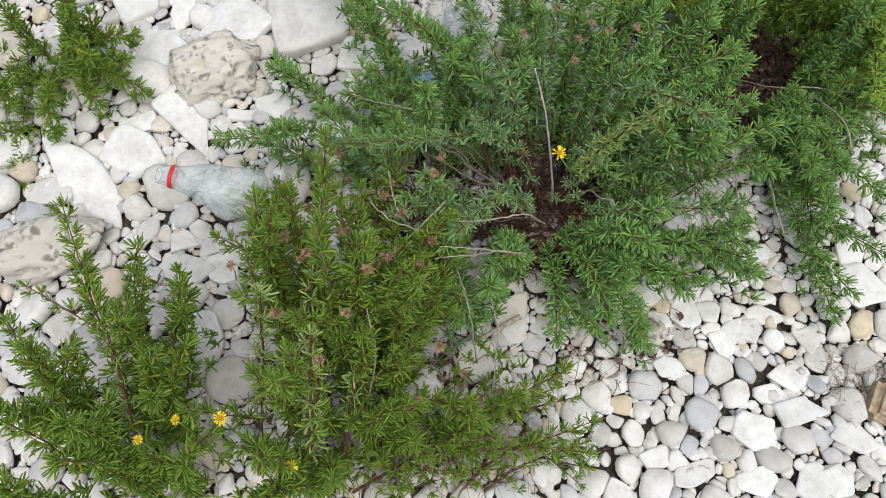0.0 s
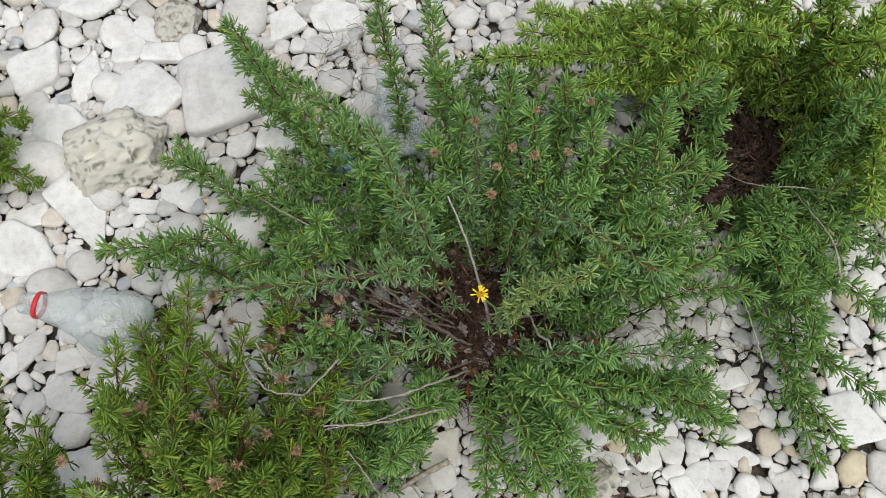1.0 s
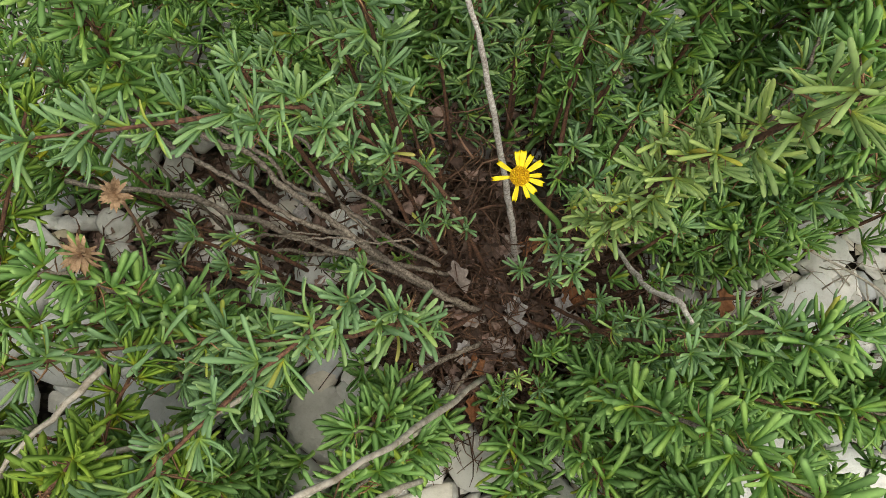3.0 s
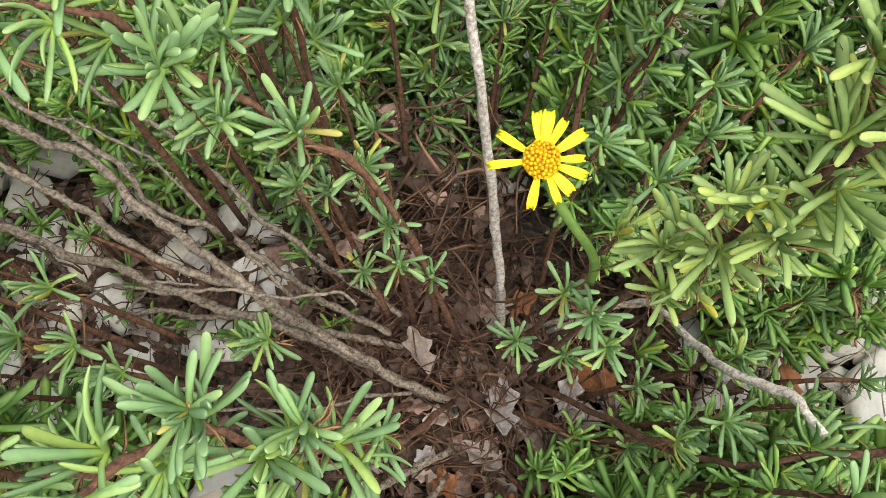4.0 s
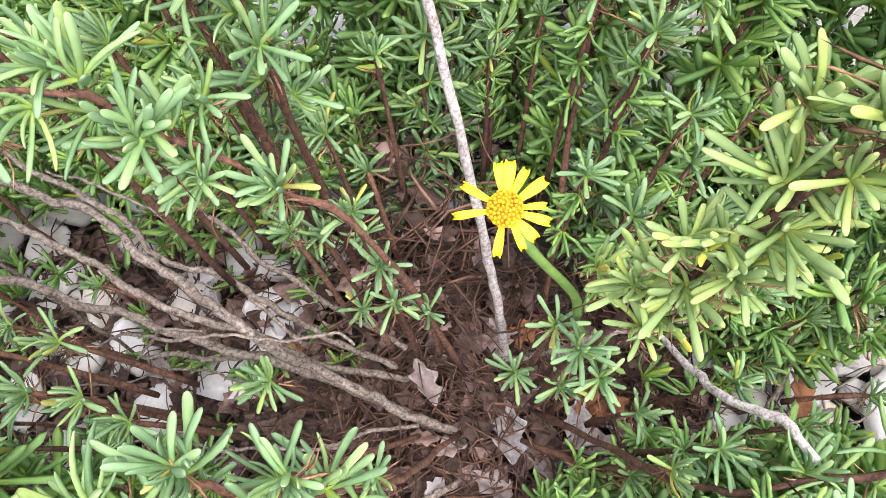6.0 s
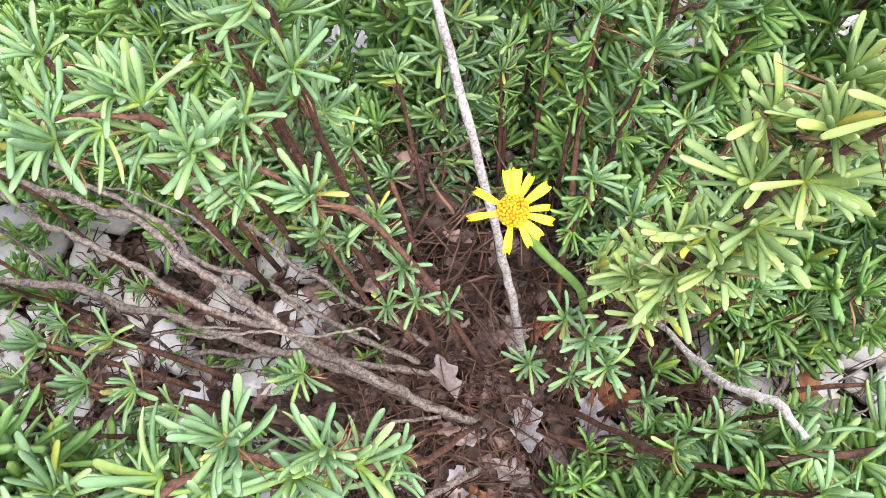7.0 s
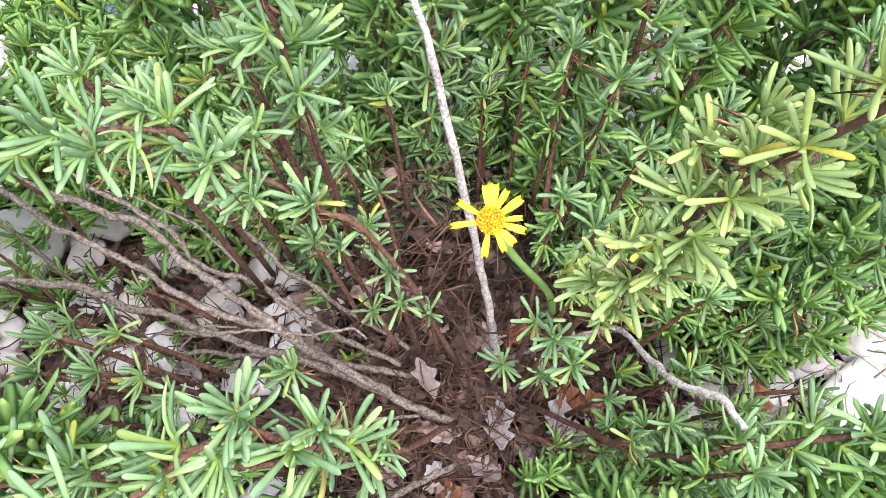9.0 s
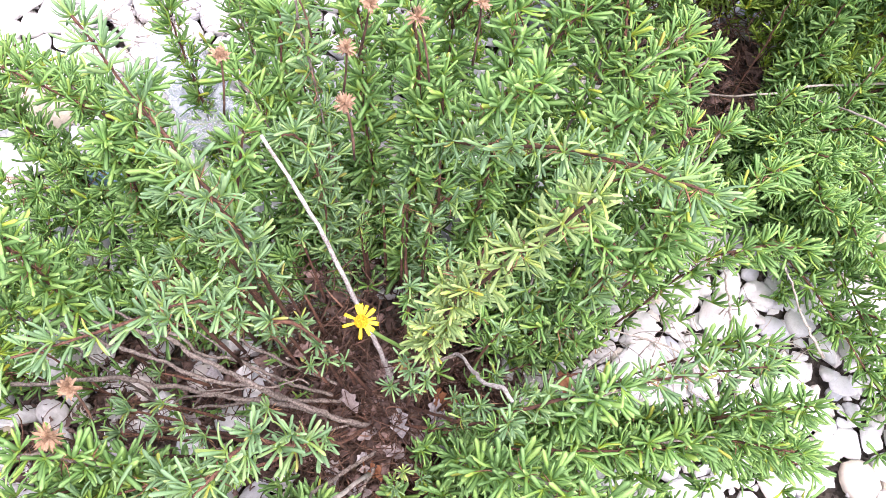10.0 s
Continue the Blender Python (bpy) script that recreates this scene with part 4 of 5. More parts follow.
def flower_head(parent, inverse, m, petals, seed):
    """Daisy head: ray petals, a domed disc of florets, green bracts. petals: (angle, length, width)."""
    rng = random.Random(seed)
    for ang, ln, wd in petals:
        v, f = petal_mesh(ln, wd * 0.86, 0.07)
        me = mesh_from("petal", v, f, PETAL)
        ob = child("petal", me, parent)
        ob.matrix_parent_inverse = inverse
        ob.matrix_basis = m @ Matrix.Rotation(radians(ang), 4, "Z") @ Matrix.Rotation(radians(rng.uniform(-6, 8)), 4, "Y") @ Matrix.Rotation(radians(rng.uniform(-14, 14)), 4, "X")
        sol = ob.modifiers.new("thickness", "SOLIDIFY")
        sol.thickness = 0.0003
    bm = bmesh.new()
    for k in range(64):
        r = 0.0046 * math.sqrt((k + 0.5) / 64)
        a = k * 2.39996
        h = 0.0024 * (1 - (r / 0.0052) ** 2) + rng.uniform(-0.0002, 0.0003)
        mm = Matrix.Translation((r * math.cos(a), r * math.sin(a), 0.0008 + h)) @ Matrix.Diagonal((1, 1, 1.8, 1))
        bmesh.ops.create_icosphere(bm, subdivisions=1, radius=0.00052 * rng.uniform(0.8, 1.2), matrix=mm)
    bmesh.ops.create_cone(bm, cap_ends=True, segments=16, radius1=0.0038, radius2=0.0046, depth=0.002, matrix=Matrix.Translation((0, 0, 0.0004)))
    ob = part("flower_disc", bm, DISC, parent, "orange disc of tiny florets")
    ob.matrix_parent_inverse, ob.matrix_basis = inverse, m
    bm = bmesh.new()
    bmesh.ops.create_cone(bm, cap_ends=True, segments=12, radius1=0.0012, radius2=0.0042, depth=0.006, matrix=Matrix.Translation((0, 0, -0.0034)))
    ob = part("bract_cup", bm, BRACT, parent, "green bract cup")
    ob.matrix_parent_inverse, ob.matrix_basis = inverse, m


hub = Vector((0.1968, 0.621, 0.311))
face = (Vector((0.155, 0.52, 0.49)) - hub).normalized() + Vector((0.1, 0.1, 0.12))
inv = Matrix.Translation(-Vector(golden.heart))
z_axis = face.normalized()
x_axis = (Vector((1, 0.05, 0)) - z_axis * z_axis.dot(Vector((1, 0.05, 0)))).normalized()
y_axis = z_axis.cross(x_axis)
fm = Matrix((x_axis, y_axis, z_axis)).transposed().to_4x4()
fm.translation = hub
flower_head(golden.ob, inv, fm, [(78, 0.0085, 0.0038), (93, 0.0082, 0.0034), (55, 0.0078, 0.0030), (30, 0.0088, 0.0036), (-2, 0.0068, 0.0024), (-22, 0.0082, 0.0032),
            (-50, 0.0072, 0.0036), (-72, 0.0075, 0.0026), (-105, 0.0085, 0.0030), (183, 0.0095, 0.0026), (143, 0.0088, 0.0028)], 3)
stalk("flower_stalk", [tuple(hub - z_axis * 0.005), (0.206, 0.618, 0.290), (0.221, 0.616, 0.262), (0.227, 0.618, 0.235)], 0.0013, 0.0016, BRACT, golden.ob).matrix_parent_inverse = inv

# the dead stalk behind the flower
stick = tagged(stalk("dead_stalk", [(0.156, 0.726, 0.385), (0.178, 0.698, 0.318), (0.191, 0.677, 0.257), (0.203, 0.660, 0.190), (0.212, 0.647, 0.134), (0.217, 0.640, 0.075)], 0.0013, 0.0025, DEAD, n=34, wobble=0.0005), "bare pale grey dead stalk standing in the shrub", "dead stalk")



# ---------------------------------------------------------------- dry flower heads, litter, twigs
def spike_arrays(rng):
    """A dry seed head: thin bracts that stand out all round."""
    V, F = [], []
    for k in range(34):
        a, z = k * 2.4, rng.uniform(-0.35, 1.0)
        d = Vector((math.cos(a) * math.sqrt(max(0, 1 - z * z)), math.sin(a) * math.sqrt(max(0, 1 - z * z)), z))
        ln = 0.0075 * rng.uniform(0.75, 1.2)
        side = d.cross(Vector((0.3, 0.5, 0.81))).normalized() * 0.0007
        up = d.cross(side).normalized() * 0.0005
        b = len(V)
        V += [tuple(side), tuple(-side), tuple(up), tuple(d * ln * 0.7 + side * 1.2), tuple(d * ln * 0.7 - side * 1.2), tuple(d * ln + up * rng.uniform(-3, 3))]
        F += [(b, b + 1, b + 4, b + 3), (b + 1, b + 2, b + 4), (b + 2, b, b + 3), (b + 3, b + 4, b + 5), (b + 2, b + 3, b + 4)]
    return V, F


HEADS = [mesh_from("dry_flower_head", *spike_arrays(random.Random(k)), DRYHEAD, smooth=False) for k in range(4)]


def dry_head(shrub, p):
    rng = shrub.rng
    m = frame_on(p, (rng.uniform(-0.4, 0.4), rng.uniform(-0.6, 0.2), 1), rng.uniform(0, 6.28), rng.uniform(0.65, 1.0) if shrub is golden else rng.uniform(0.9, 1.4))
    shrub.put("dry_flower_head", rng.choice(HEADS), "spiky tan dry flower head", m)
    low = np.array(p) + np.array((rng.uniform(-0.01, 0.01), rng.uniform(-0.01, 0.01), -0.05))
    shrub.stem(bezier(low, (low + np.array(p)) / 2 + 0.003, p, 5), 0.0009, 0.0007, DRY, "dry_stem", 5)


dry_head(golden, (0.264, 0.806, 0.458))
dry_head(golden, (0.234, 0.762, 0.446))
dry_head(golden, (0.216, 0.741, 0.435))
dry_head(golden, (0.261, 0.755, 0.437))
dry_head(golden, (0.301, 0.758, 0.439))
dry_head(golden, (0.209, 0.709, 0.425))
dry_head(golden, (0.335, 0.834, 0.430))
dry_head(golden, (0.139, 0.779, 0.402))
dry_head(golden, (0.190, 0.810, 0.424))
for hx, hy, hz in ((-0.215, 0.470, 0.33), (-0.120, 0.470, 0.35), (-0.060, 0.440, 0.33), (-0.240, 0.380, 0.36), (-0.110, 0.330, 0.40), (0.010, 0.330, 0.24), (-0.190, 0.530, 0.30), (0.070, 0.270, 0.14), (-0.020, 0.250, 0.24), (0.110, 0.290, 0.12)):
    dry_head(leggy, (hx, hy, hz))
dry_head(leggy, (0.002, 0.584, 0.315))
dry_head(leggy, (-0.000, 0.470, 0.315))
dry_head(leggy, (-0.017, 0.418, 0.355))
dry_head(leggy, (-0.045, 0.505, 0.334))
dry_head(leggy, (-0.133, 0.592, 0.280))
dry_head(leggy, (-0.178, 0.612, 0.278))
dry_head(leggy, (-0.063, 0.577, 0.293))
dry_head(leggy, (-0.074, 0.552, 0.302))
dry_head(leggy, (-0.226, 0.461, 0.348))
dry_head(leggy, (-0.271, 0.402, 0.387))
dry_head(leggy, (-0.059, 0.395, 0.436))
dry_head(leggy, (-0.081, 0.376, 0.435))
dry_head(leggy, (-0.169, 0.420, 0.391))
dry_head(leggy, (-0.126, 0.450, 0.392))
dry_head(leggy, (-0.198, 0.327, 0.410))
dry_head(leggy, (-0.135, 0.259, 0.433))
dry_head(leggy, (-0.180, 0.414, 0.380))
dry_head(leggy, (-0.080, 0.430, 0.323))
dry_head(leggy, (-0.106, 0.405, 0.342))
dry_head(leggy, (-0.144, 0.612, 0.331))
dry_head(leggy, (0.014, 0.612, 0.316))
dry_head(leggy, (0.047, 0.295, 0.215))


def dead_leaf_arrays(rng, length, rows=8, cols=3):
    """A curled, lobed dry leaf."""
    curl, twist, fold = rng.uniform(-3.2, 3.2), rng.uniform(-1.5, 1.5), rng.uniform(0.2, 1.1)
    V, F = [], []
    for i in range(rows):
        t = i / (rows - 1)
        w = 0.22 * length * (0.12 + math.sin(math.pi * min(1, t * 1.05)) ** 0.7) * (1 + 0.30 * math.cos(t * 19 + 1))
        for j in range(cols):
            u = j / (cols - 1) * 2 - 1
            x, y, z = (t - 0.5) * length, u * w, fold * w * abs(u) + 0.25 * curl * length * (t - 0.5) ** 2
            c, q = math.cos(twist * (t - 0.5)), math.sin(twist * (t - 0.5))
            V.append((x, y * c - z * q, y * q + z * c + rng.uniform(-1, 1) * 0.015 * length))
    for i in range(rows - 1):
        for j in range(cols - 1):
            a = i * cols + j
            F.append((a, a + 1, a + cols + 1, a + cols))
    return np.array(V), F


def dead_leaf(p, length, turn, tip=10, mat=None):
    rng = random.Random(int(turn * 7 + length * 1e4))
    v, f = dead_leaf_arrays(rng, length, 14, 7)
    ob = new("dead_leaf", mesh_from("dead_leaf", v.tolist(), f, mat or LITTER))
    ob.matrix_world = pose(*p, rng.uniform(-tip, tip), rng.uniform(-tip, tip), turn)
    sol = ob.modifiers.new("thickness", "SOLIDIFY")
    sol.thickness = 0.0004
    tagged(ob, "curled rusty brown dead leaf on the litter" if mat is RUST else "curled grey-brown dead leaf on the litter", "dead leaf", "dead leaves in the shrub")


def litter(name, cx, cy, rx, ry, leaves, fibres, lift, label, dry=None):
    """Dead leaves and dry fibres heaped under a shrub."""
    rng = random.Random(int(cx * 1000 + leaves))
    V, F, base = [], [], 0
    for k in range(leaves):
        a, r = rng.uniform(0, 6.283), math.sqrt(rng.random())
        x, y = cx + rx * r * math.cos(a), cy + ry * r * math.sin(a)
        v, f = dead_leaf_arrays(rng, rng.choice((rng.uniform(0.006, 0.014), rng.uniform(0.012, 0.026))))
        m = np.array(pose(x, y, ground_z(x, y) + rng.uniform(-0.004, lift), rng.uniform(-40, 40), rng.uniform(-40, 40), rng.uniform(0, 360)))
        V.append(v @ m[:3, :3].T + m[:3, 3])
        F += [tuple(i + base for i in q) for q in f]
        base += len(v)
    if leaves:
        ob = tagged(new(name, mesh_from(name, np.concatenate(V).tolist(), F, LITTER)), label, "leaf litter", kind="stuff")
    V, F, base = [], [], 0
    for k in range(fibres):
        a, r = rng.uniform(0, 6.283), math.sqrt(rng.random())
        x, y = cx + rx * r * math.cos(a), cy + ry * r * math.sin(a)
        d, ln = rng.uniform(0, 6.283), rng.uniform(0.015, 0.05)
        z = ground_z(x, y) + rng.uniform(0, lift * 1.3)
        e = np.array((x + ln * math.cos(d), y + ln * math.sin(d), z + rng.uniform(-0.01, 0.02)))
        c = (np.array((x, y, z)) + e) / 2 + np.array([rng.uniform(-0.02, 0.02), rng.uniform(-0.02, 0.02), rng.uniform(-0.004, 0.012)])
        v, f = tube(bezier((x, y, z), c, e, 5), rng.uniform(0.0004, 0.0011), 0.0003, 3, 0.2, rng)
        V += v
        F += [tuple(i + base for i in q) for q in f]
        base += len(v)
    if fibres:
        tagged(new("dry_fibres", mesh_from("dry_fibres", [tuple(q) for q in V], F, dry or DRY)), "tangle of thin dry brown stalks under the shrub", "dry stalks", kind="stuff")


litter("leaf_litter", 0.215, 0.595, 0.095, 0.090, 900, 1000, 0.016, "heap of grey-brown dead leaves at the shrub's foot")
litter("leaf_litter", 0.03, 0.675, 0.19, 0.095, 1100, 550, 0.014, "scattered dead leaves under bare stems")
litter("leaf_litter", 0.24, 0.72, 0.12, 0.08, 140, 260, 0.05, "dead leaves under the shrub")
litter("leaf_litter", 0.178, 0.710, 0.045, 0.060, 60, 170, 0.09, "dry leaf remains behind the flower")
litter("leaf_litter", 0.652, 0.945, 0.10, 0.12, 340, 520, 0.06, "dead brown leaves in the bare heart of a shrub")
litter("leaf_litter", 0.58, 1.08, 0.14, 0.08, 40, 320, 0.10, "dead brown leaves under a shrub")
litter("leaf_litter", -0.12, 0.30, 0.20, 0.18, 260, 420, 0.05, "dead leaves under a leggy shrub")
litter("leaf_litter", 0.33, 0.62, 0.085, 0.07, 260, 200, 0.012, "dead leaves beside a woody branch")
litter("dry_straw", 0.52, 0.61, 0.12, 0.06, 0, 110, 0.03, "", TWIG)
litter("dry_straw", 0.02, 1.17, 0.12, 0.10, 0, 160, 0.05, "", TWIG)
litter("dry_straw", 0.745, 0.325, 0.05, 0.06, 0, 240, 0.012, "", TWIG)
litter("dry_straw", 0.10, 0.22, 0.12, 0.08, 0, 120, 0.03, "", TWIG)
litter("dry_straw", -0.10, 0.175, 0.08, 0.04, 0, 45, 0.06, "", WITHERED)
litter("dry_straw", 0.27, 0.355, 0.09, 0.045, 0, 50, 0.03, "", WITHERED)
litter("leaf_litter", 0.36, 0.42, 0.10, 0.06, 60, 40, 0.02, "dead leaves and thin stalks among pebbles", WITHERED)
litter("dry_straw", 0.06, 0.20, 0.12, 0.06, 0, 120, 0.05, "", WITHERED)
RUST = bark_material("dead_leaf_rust", (0.20, 0.075, 0.03), (0.42, 0.19, 0.09), 120)
PALE = bark_material("dead_leaf_pale", (0.30, 0.28, 0.28), (0.58, 0.56, 0.57), 260)
GREY = bark_material("dead_leaf_grey", (0.22, 0.18, 0.165), (0.46, 0.40, 0.38), 140)
dead_leaf((0.250, 0.611, ground_z(0.250, 0.611) + 0.018), 0.024, 70, 30, PALE)
dead_leaf((0.174, 0.631, ground_z(0.174, 0.631) + 0.02), 0.026, 95, 30, GREY)
dead_leaf((0.216, 0.604, ground_z(0.216, 0.604) + 0.012), 0.034, 80, 30, PALE)
dead_leaf((0.231, 0.594, ground_z(0.231, 0.594) + 0.012), 0.03, 110, 30, GREY)
dead_leaf((0.214, 0.656, ground_z(0.214, 0.656) + 0.02), 0.03, 75, 30, GREY)
dead_leaf((0.227, 0.658, ground_z(0.227, 0.658) + 0.018), 0.024, 20, 30, RUST)
dead_leaf((0.273, 0.609, ground_z(0.273, 0.609) + 0.014), 0.022, 120, 30, PALE)
dead_leaf((0.384, 0.623, ground_z(0.384, 0.623) + 0.03), 0.03, 80, 30, RUST)
dead_leaf((0.395, 0.612, ground_z(0.395, 0.612) + 0.02), 0.024, 20, 30, GREY)
dead_leaf((0.262, 0.590, ground_z(0.262, 0.590) + 0.012), 0.02, 150, 30, GREY)
dead_leaf((0.235, 0.570, ground_z(0.235, 0.570) + 0.012), 0.022, 10, 30, None)
dead_leaf((0.150, 0.610, ground_z(0.150, 0.610) + 0.012), 0.024, 200, 30, None)
dead_leaf((0.020, 0.660, ground_z(0.020, 0.660) + 0.014), 0.028, 320, 30, GREY)
dead_leaf((0.050, 0.700, ground_z(0.050, 0.700) + 0.014), 0.028, 290, 30, PALE)
dead_leaf((-0.030, 0.680, ground_z(-0.030, 0.680) + 0.014), 0.022, 30, 30, None)
dead_leaf((0.100, 0.660, ground_z(0.100, 0.660) + 0.014), 0.025, 160, 30, RUST)
dead_leaf((0.215, 0.565, ground_z(0.215, 0.565) + 0.014), 0.024, 320, 30, GREY)
dead_leaf((0.240, 0.552, ground_z(0.240, 0.552) + 0.014), 0.022, 96, 30, None)
dead_leaf((0.200, 0.555, ground_z(0.200, 0.555) + 0.014), 0.028, 185, 30, GREY)
dead_leaf((0.268, 0.565, ground_z(0.268, 0.565) + 0.014), 0.03, 331, 30, RUST)
dead_leaf((0.186, 0.600, ground_z(0.186, 0.600) + 0.014), 0.023, 194, 30, GREY)
dead_leaf((0.185, 0.570, ground_z(0.185, 0.570) + 0.014), 0.024, 300, 30, RUST)
dead_leaf((0.165, 0.550, ground_z(0.165, 0.550) + 0.014), 0.03, 40, 30, PALE)
dead_leaf((0.205, 0.580, ground_z(0.205, 0.580) + 0.014), 0.026, 140, 30, GREY)
dead_leaf((0.170, 0.585, ground_z(0.170, 0.585) + 0.014), 0.024, 250, 30, None)
lrng = random.Random(77)
for _ in range(34):
    a, r = lrng.uniform(0, 6.283), math.sqrt(lrng.random())
    x, y = 0.215 + 0.075 * r * math.cos(a), 0.580 + 0.055 * r * math.sin(a)
    dead_leaf((x, y, ground_z(x, y) + lrng.uniform(0.008, 0.02)), lrng.uniform(0.012, 0.028), lrng.uniform(0, 360), 35, lrng.choice((GREY, GREY, PALE, RUST, None)))


def dead_twig(points, radius=0.0014):
    tagged(stalk("dead_twig", points, radius * 0.6, radius * 1.15, TWIG, n=18, sides=6, wobble=0.0011), "thin bare whitish dead twig", "twig", "dead twigs")


dead_twig([(0.699, 0.858, 0.138), (0.694, 0.777, 0.209), (0.699, 0.719, 0.240), (0.700, 0.667, 0.240)])
dead_twig([(0.592, 0.928, 0.083), (0.633, 0.854, 0.156), (0.709, 0.834, 0.179), (0.820, 0.814, 0.183)])
dead_twig([(-0.094, 0.528, 0.343), (-0.073, 0.500, 0.343), (-0.044, 0.487, 0.334), (0.013, 0.504, 0.265), (0.066, 0.538, 0.216)])
dead_twig([(-0.078, 0.468, 0.231), (-0.020, 0.492, 0.315), (0.019, 0.534, 0.316)])
dead_twig([(0.003, 0.450, 0.295), (0.074, 0.469, 0.267), (0.159, 0.524, 0.168)])
dead_twig([(0.034, 0.472, 0.378), (0.086, 0.473, 0.380), (0.135, 0.496, 0.351), (0.183, 0.541, 0.220)])
dead_twig([(0.036, 0.422, 0.317), (0.054, 0.395, 0.236), (0.074, 0.354, 0.053)])
dead_twig([(-0.087, 0.346, 0.373), (-0.081, 0.308, 0.292), (-0.094, 0.268, 0.210), (-0.120, 0.227, 0.107), (-0.151, 0.143, 0.024)])
dead_twig([(0.084, 0.376, 0.318), (0.096, 0.341, 0.237), (0.087, 0.248, 0.094), (0.030, 0.139, 0.031)])
dead_twig([(-0.320, 0.254, 0.304), (-0.333, 0.226, 0.202), (-0.359, 0.129, 0.017)])
dead_twig([(0.010, 0.447, 0.346), (0.072, 0.455, 0.318), (0.149, 0.488, 0.219)])
dead_twig([(-0.060, 0.530, 0.415), (-0.050, 0.504, 0.344), (-0.033, 0.514, 0.263)])
dead_twig([(-0.643, 0.160, 0.191), (-0.639, 0.137, 0.089), (-0.621, 0.107, 0.039)])
dead_twig([(0.537, 0.672, 0.152), (0.554, 0.651, 0.101), (0.565, 0.626, 0.061)])
dead_twig([(0.594, 0.663, 0.154), (0.632, 0.629, 0.084), (0.646, 0.588, 0.064)])
dead_twig([(-0.190, 0.868, 0.125), (-0.097, 0.784, 0.210), (-0.033, 0.733, 0.263)])
dead_twig([(0.417, 0.644, 0.127), (0.496, 0.621, 0.079), (0.515, 0.590, 0.059)])
dead_twig([(-0.010, 0.343, 0.045), (0.070, 0.392, 0.050), (0.152, 0.435, 0.062)], 0.0045)


# ---------------------------------------------------------------- plastic litter
def plastic(name, tint, clear):
    m, nt, b = material(name, 0.22)
    b.inputs["Base Color"].default_value = (*tint, 1)
    b.inputs["IOR"].default_value = 1.45
    n = noise_tex(nt, 35, 5)
    bump(nt, b, n, 0.35, 0.004)
    tr = nt.nodes.new("ShaderNodeBsdfTransparent")
    tr.inputs[0].default_value = (0.94, 0.96, 0.96, 1)
    ms = nt.nodes.new("ShaderNodeMixShader")
    nt.links.new(ramp(nt, n, [(0.3, (clear + 0.15,) * 3), (0.7, (clear - 0.2,) * 3)]), ms.inputs[0])
    nt.links.new(b.outputs[0], ms.inputs[1])
    nt.links.new(tr.outputs[0], ms.inputs[2])
    nt.links.new(ms.outputs[0], nt.nodes["Material Output"].inputs[0])
    return m


CLEAR = plastic("cloudy_clear_plastic", (0.86, 0.89, 0.89), 0.80)
BLUE = plastic("pale_blue_plastic", (0.42, 0.66, 0.84), 0.4)
RED, rnt, rb = material("red_plastic", 0.35)
rnt.links.new(ramp(rnt, noise_tex(rnt, 120, 2), [(0.3, (0.68, 0.02, 0.03)), (0.7, (0.85, 0.05, 0.06))]), rb.inputs["Base Color"])
WHITE, wnt, wb = material("white_plastic", 0.4)
wnt.links.new(ramp(wnt, noise_tex(wnt, 60, 3), [(0.3, (0.62, 0.63, 0.62)), (0.7, (0.8, 0.8, 0.79))]), wb.inputs["Base Color"])


def turned(profile, sides, crush, seed, close=True):
    """A turned shell along +z, dented by a slow noise. profile: (z, radius)."""
    V, F = [], []
    for z, r in profile:
        for k in range(sides):
            a = 2 * math.pi * k / sides
            d = 1 + crush * noise.noise(Vector((math.cos(a) * 1.3, math.sin(a) * 1.3, z * 22 + seed)))
            V.append((r * d * math.cos(a), r * d * math.sin(a) * (1 - 0.9 * crush * min(1, max(0, z) / 0.08)), z))
    for i in range(len(profile) - 1):
        for k in range(sides):
            q = (k + 1) % sides
            F.append((i * sides + k, i * sides + q, (i + 1) * sides + q, (i + 1) * sides + k))
    if close:
        F.append(tuple((len(profile) - 1) * sides + k for k in range(sides)))
    return V, F


def aim(p, target):
    return Matrix.Translation(p) @ (Vector(target) - Vector(p)).to_track_quat("Z", "Y").to_matrix().to_4x4()


bottle = tagged(new("plastic_bottle"), "crumpled cloudy clear plastic bottle with a red neck ring", "bottle")
bottle.matrix_world = aim((-0.468, 0.643, 0.209), (-0.260, 0.608, 0.168))
v, f = turned([(0.0, 0.017), (0.022, 0.0175), (0.028, 0.019), (0.04, 0.022), (0.06, 0.030), (0.085, 0.041), (0.11, 0.050), (0.13, 0.054), (0.15, 0.050), (0.17, 0.045), (0.18, 0.035), (0.184, 0.015)], 44, 0.34, 3.0)
shell = child("bottle_body", mesh_from("bottle_body", v, f, CLEAR), bottle)
shell.modifiers.new("thickness", "SOLIDIFY").thickness = 0.0004
v, f = turned([(0.021, 0.0178), (0.0215, 0.0205), (0.0275, 0.0205), (0.028, 0.0185)], 32, 0.0, 0, False)
child("neck_ring", mesh_from("neck_ring", v, f, RED), bottle, None, "bright red plastic neck ring").modifiers.new("thickness", "SOLIDIFY").thickness = 0.001

